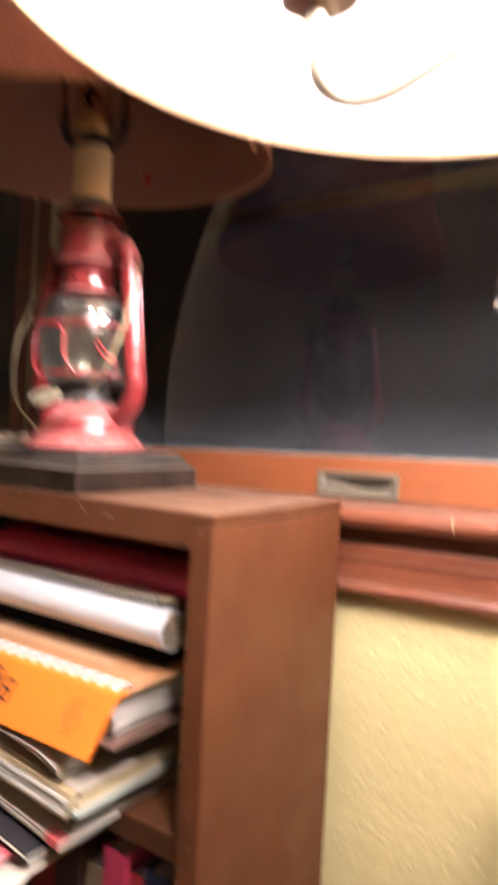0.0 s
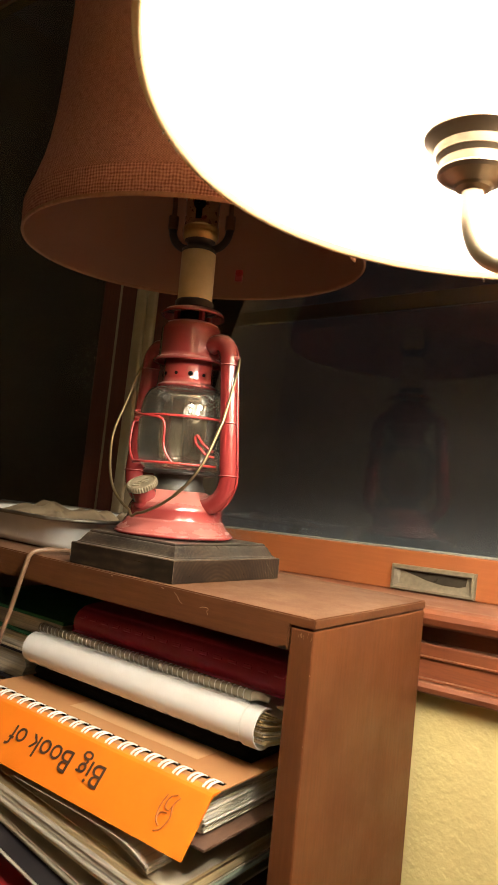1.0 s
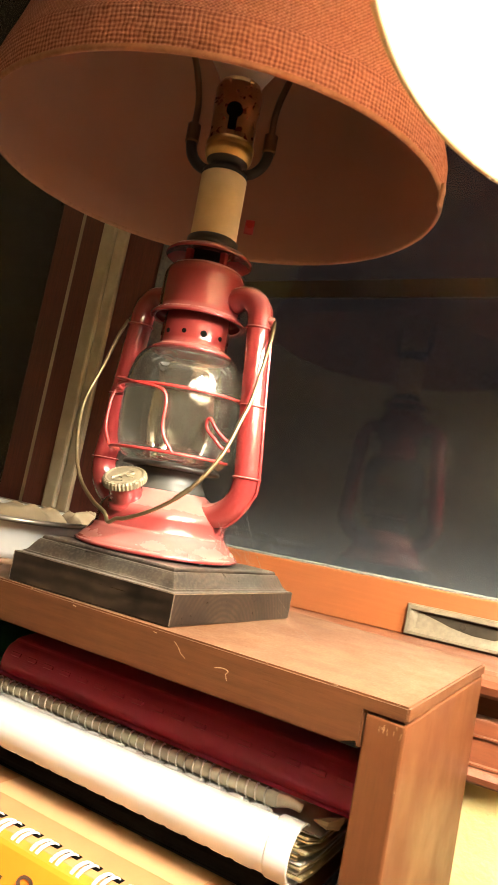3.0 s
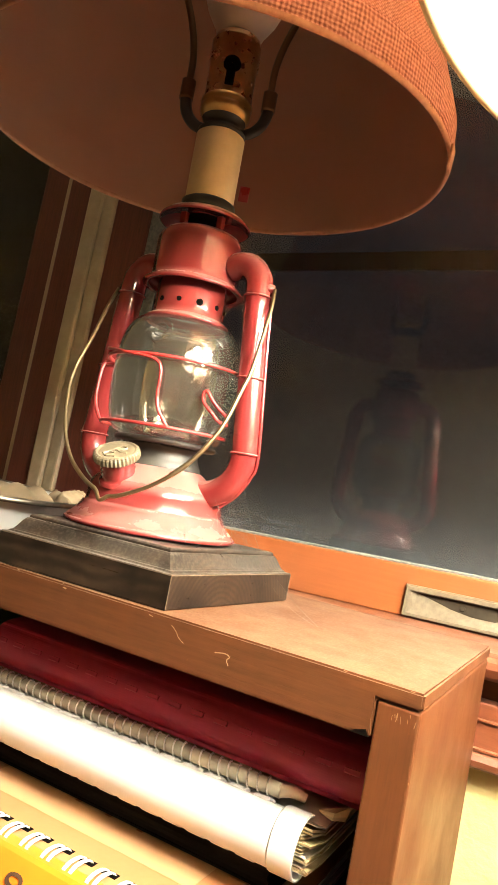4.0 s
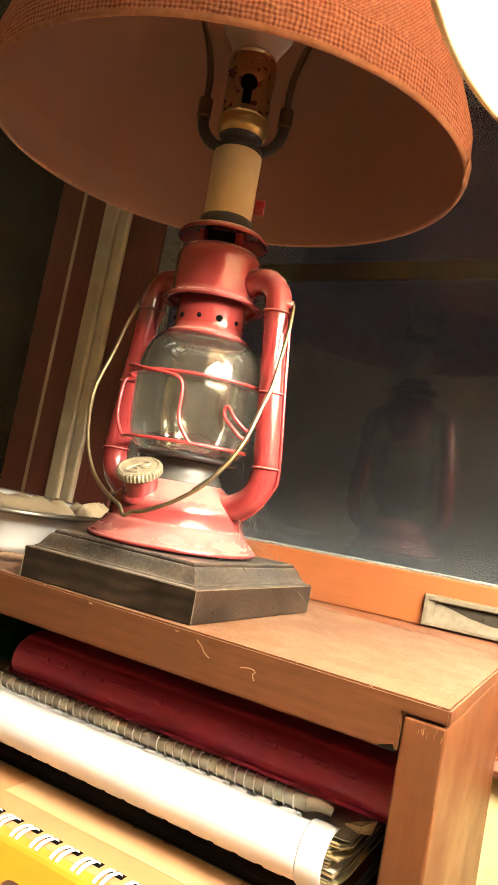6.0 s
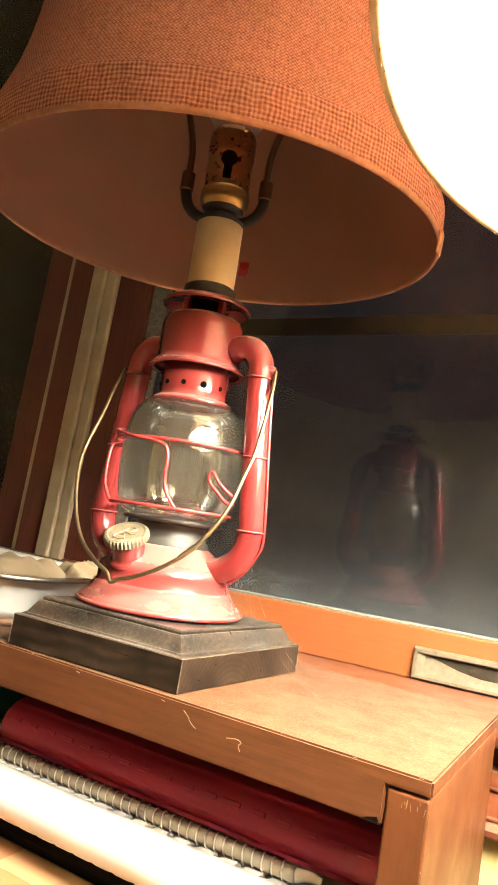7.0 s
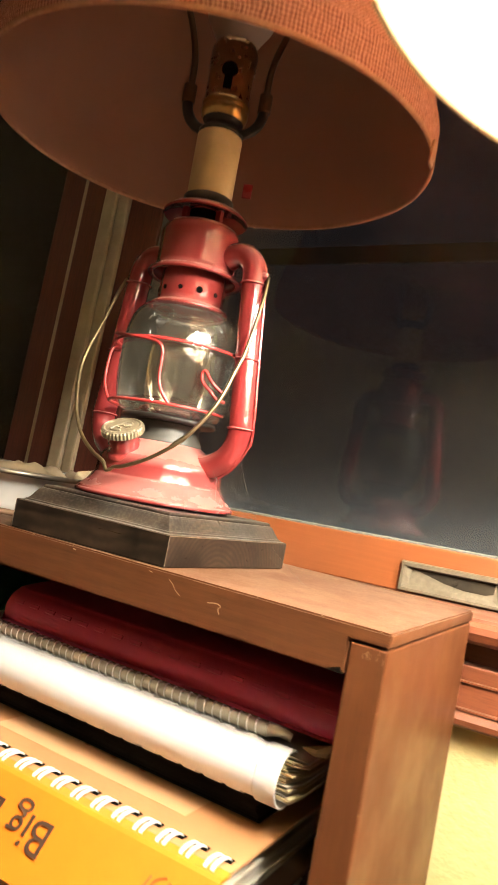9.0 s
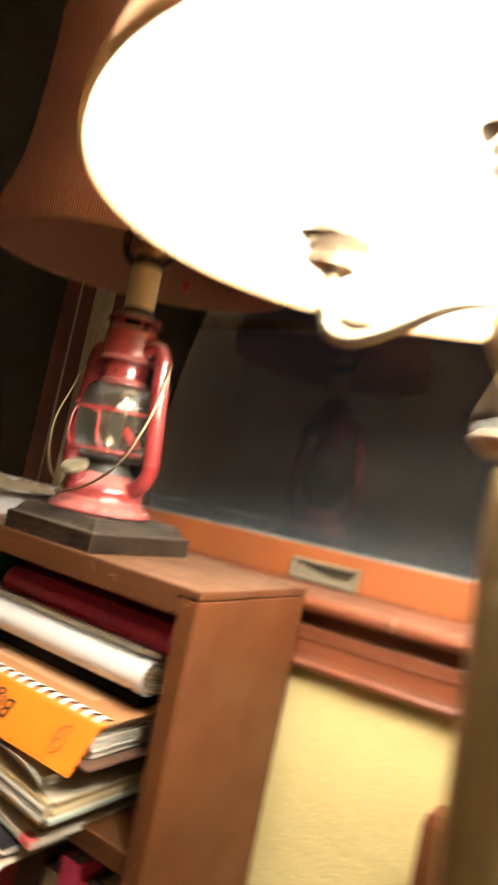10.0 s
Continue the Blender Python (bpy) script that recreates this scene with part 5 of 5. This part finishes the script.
# ---- floor lamp ----
SX, SY = 0.252, -0.088
POLE = Matrix.Translation((SX, SY, 1.0)) @ Matrix.Rotation(radians(-2.8), 4, "Y") @ Matrix.Translation((0, 0, -1.0))
REACH = math.hypot(0.1310 - SX, -0.1205 - SY)   # arm length
flamp = thing("floor_lamp", "brass floor lamp with a wide fabric shade, lit, beside the bookcase", "floor lamp", (SX, SY, 0))
part("foot", lathe([(0.0, 0.0), (0.135, 0.0), (0.138, 0.004), (0.134, 0.012), (0.110, 0.018), (0.070, 0.024), (0.040, 0.034), (0.024, 0.050), (0.018, 0.070)], 48, Matrix.Translation((SX + 0.0488, SY, 0))), LAMPBRASS, flamp, "", True)
part("pole", lathe([(0.0148, 0.06), (0.0148, 0.50), (0.019, 0.505), (0.019, 0.52), (0.0148, 0.525), (0.0165, 0.600), (0.0170, 0.960), (0.0150, 0.985), (0.0110, 0.992), (0.0105, 1.012), (0.0145, 1.016), (0.0150, 1.030), (0.0260, 1.050), (0.0300, 1.062), (0.0250, 1.072), (0.010, 1.076), (0.010, 1.13), (0.0, 1.131)], 32, POLE), LAMPBRASS, flamp, "brass pole", True)
part("pole_flange", lathe([(0.010, 0.988), (0.020, 0.990), (0.0285, 0.996), (0.0300, 0.9995), (0.0290, 1.0005), (0.020, 0.9985), (0.010, 0.9975)], 32, Matrix.Translation((SX, SY, 0))), CUPMETAL, flamp, "pale flange on the pole", True)
cup_profile = [(r * 0.915, z * 0.80) for r, z in [(0.0045, -0.001), (0.0085, 0.0005), (0.0095, 0.0020), (0.0165, 0.0065), (0.0182, 0.0085), (0.0180, 0.0097), (0.0163, 0.0102), (0.0170, 0.0150), (0.0184, 0.0172), (0.0192, 0.0178), (0.0202, 0.0225), (0.0236, 0.0264), (0.0256, 0.0282), (0.0256, 0.0293), (0.0236, 0.0300), (0.0205, 0.0305), (0.0200, 0.0330), (0.0, 0.0332)]]
for k in range(4):
    ang = math.atan2(-0.1205 - SY, 0.1310 - SX) + radians((0, 80, 180, 260)[k])
    turn = Matrix.Translation((SX, SY, 0)) @ Matrix.Rotation(ang, 4, "Z")
    part("arm", tube([turn @ Vector((p[0] * REACH / 0.1185, p[1], p[2])) for p in ((0.008, 0, 1.060), (0.018, 0, 1.0705), (0.032, 0, 1.0725), (0.052, 0, 1.0675), (0.071, 0, 1.0560), (0.087, 0, 1.0468), (0.101, 0, 1.0432), (0.1125, 0, 1.0485), (0.1178, 0, 1.0620), (0.1185, 0, 1.0780))], 0.0048, 10), ARMPAINT, flamp, "curved cream arm", True)
    c = turn @ Matrix.Translation((REACH, 0, 1.0775))
    part("cup", lathe(cup_profile, 72, c), CUPMETAL, flamp, "stepped brown metal cup")
    part("candle", lathe([(0.0125, 0.0262), (0.0125, 0.0900), (0.0, 0.0902)], 24, c), CANDLE, flamp, "", True)
    part("lit_bulb", lathe([(0.0110, 0.0900), (0.0150, 0.0980), (0.0215, 0.1100), (0.0240, 0.1220), (0.0220, 0.1330), (0.0140, 0.1420), (0.0, 0.1450)], 20, c), LIT, flamp, "glowing warm white bulb", True)
LSH = Matrix.Translation((0.1976, -0.0861, 1.1134)) @ Matrix.Rotation(radians(-1.5), 4, "Y")
bell = [(0.2224, 0.000), (0.2220, 0.012), (0.2170, 0.028), (0.2070, 0.052), (0.1960, 0.080), (0.1860, 0.115), (0.1770, 0.160), (0.1710, 0.210), (0.1670, 0.265), (0.1650, 0.310)]
lsh = part("lamp_shade", lathe([(r + 0.0022, z) for r, z in bell], 112, LSH), LITFABRIC, flamp, "wide burlap bell shade glowing inside", True)
part("lamp_shade_lining", lathe(bell, 96, LSH), WHITELINING, lsh, "white shade lining", True)
part("lamp_edge_tape", lathe([(0.2221, 0.002), (0.2223, -0.0010), (0.2230, -0.0022), (0.2248, -0.0024), (0.2260, -0.0008), (0.2260, 0.008)], 112, LSH), LAMPTAPE, lsh, "tan edge tape", True)
fray = bmesh.new()
random.seed(11)
for i in range(700):
    a = random.uniform(0, 2 * math.pi)
    p = LSH @ Vector((0.2235 * math.cos(a), 0.2235 * math.sin(a), -0.001))
    q = p + Vector((random.uniform(-0.0016, 0.0016), random.uniform(-0.0016, 0.0016), -random.uniform(0.0004, 0.0045) * random.random()))
    w = Vector((random.uniform(-1, 1), random.uniform(-1, 1), 0)).normalized() * random.uniform(0.0002, 0.0008)
    fray.faces.new([fray.verts.new(p + w), fray.verts.new(p - w), fray.verts.new(q)])
tagged(part("frayed_threads", fray, FRAY, lsh), "frayed tan threads along the shade edge", "", "", "stuff")
part("shade_ring", tube([LSH @ Vector((0.1645 * math.cos(2 * math.pi * k / 24), 0.1645 * math.sin(2 * math.pi * k / 24), 0.309)) for k in range(24)], 0.002, 6, True, 1, 2), LAMPBRASS, lsh)
for k in range(3):
    a = 2 * math.pi * k / 3 + 0.4
    part("shade_spider", tube([(SX, SY, 1.128), (SX + 0.02 * math.cos(a), SY + 0.02 * math.sin(a), 1.30), LSH @ Vector((0.1645 * math.cos(a), 0.1645 * math.sin(a), 0.309))], 0.0016, 6), LAMPBRASS, flamp)

# wooden post of a chair that stands past the lamp
chair = thing("wooden_chair", "dark brown wooden chair standing by the wall", "chair", (0.30, 0.08, 0))
for x, y, h in ((0.185, 0.170, 0.700), (0.52, 0.170, 0.700), (0.185, -0.17, 0.43), (0.52, -0.17, 0.43)):
    part("leg", loft([[(x - 0.016 * f, y - 0.016 * f, z), (x + 0.016 * f, y - 0.016 * f, z), (x + 0.016 * f, y + 0.016 * f, z), (x - 0.016 * f, y + 0.016 * f, z)] for z, f in ((0.0, 0.8), (0.42, 1.0), (h - 0.01, 1.0), (h, 0.8))]), BROWN_UP, chair)
part("seat", box(0.160, 0.545, 0.0, 0.19, 0.43, 0.455, 0.006), BROWN, chair)
for z in (0.60, 0.67):
    part("back_slat", box(0.201, 0.504, 0.160, 0.178, z - 0.035, z, 0.003), BROWN, chair)

# ---- cobwebs ----
random.seed(21)
webs = []


def strand(a, b, sagz=0.002, r=0.00011):
    a, b = Vector(a), Vector(b)
    mid = (a + b) / 2 - Vector((0, 0, sagz))
    webs.append(tube([a, mid, b], r, 4, steps=3))


for i in range(20):
    strand((-0.158 + random.uniform(-0.006, 0.004), 0.072 + random.uniform(-0.01, 0.02), 0.918 + random.uniform(-0.02, 0.03)), (-0.151 + random.uniform(-0.012, 0.01), 0.085 + random.uniform(-0.02, 0.04), 0.8825), random.uniform(-0.004, 0.004), 0.00004)
strand((-0.1485, 0.074, 0.935), (-0.147, 0.12, 0.8822), 0.004, 0.00009)
strand((-0.1385, 0.130, 0.868), (-0.083, 0.083, 0.8502), 0.002, 0.00009)
strand((-0.1385, 0.126, 0.862), (-0.086, 0.084, 0.8502), 0.003, 0.00005)
for i in range(6):
    c = Vector((-0.154 + random.uniform(-0.006, 0.006), 0.055 + random.uniform(-0.012, 0.02), 0.8835))
    webs.append(tube([c, c + Vector((random.uniform(-0.003, 0.003), random.uniform(-0.003, 0.003), random.uniform(0.001, 0.006)))], 0.0002, 5, steps=2))
tagged(part("cobweb", join(*webs), WEB), "fine grey cobwebs and dust fluff clinging to the lamp base", "cobweb", "", "stuff")
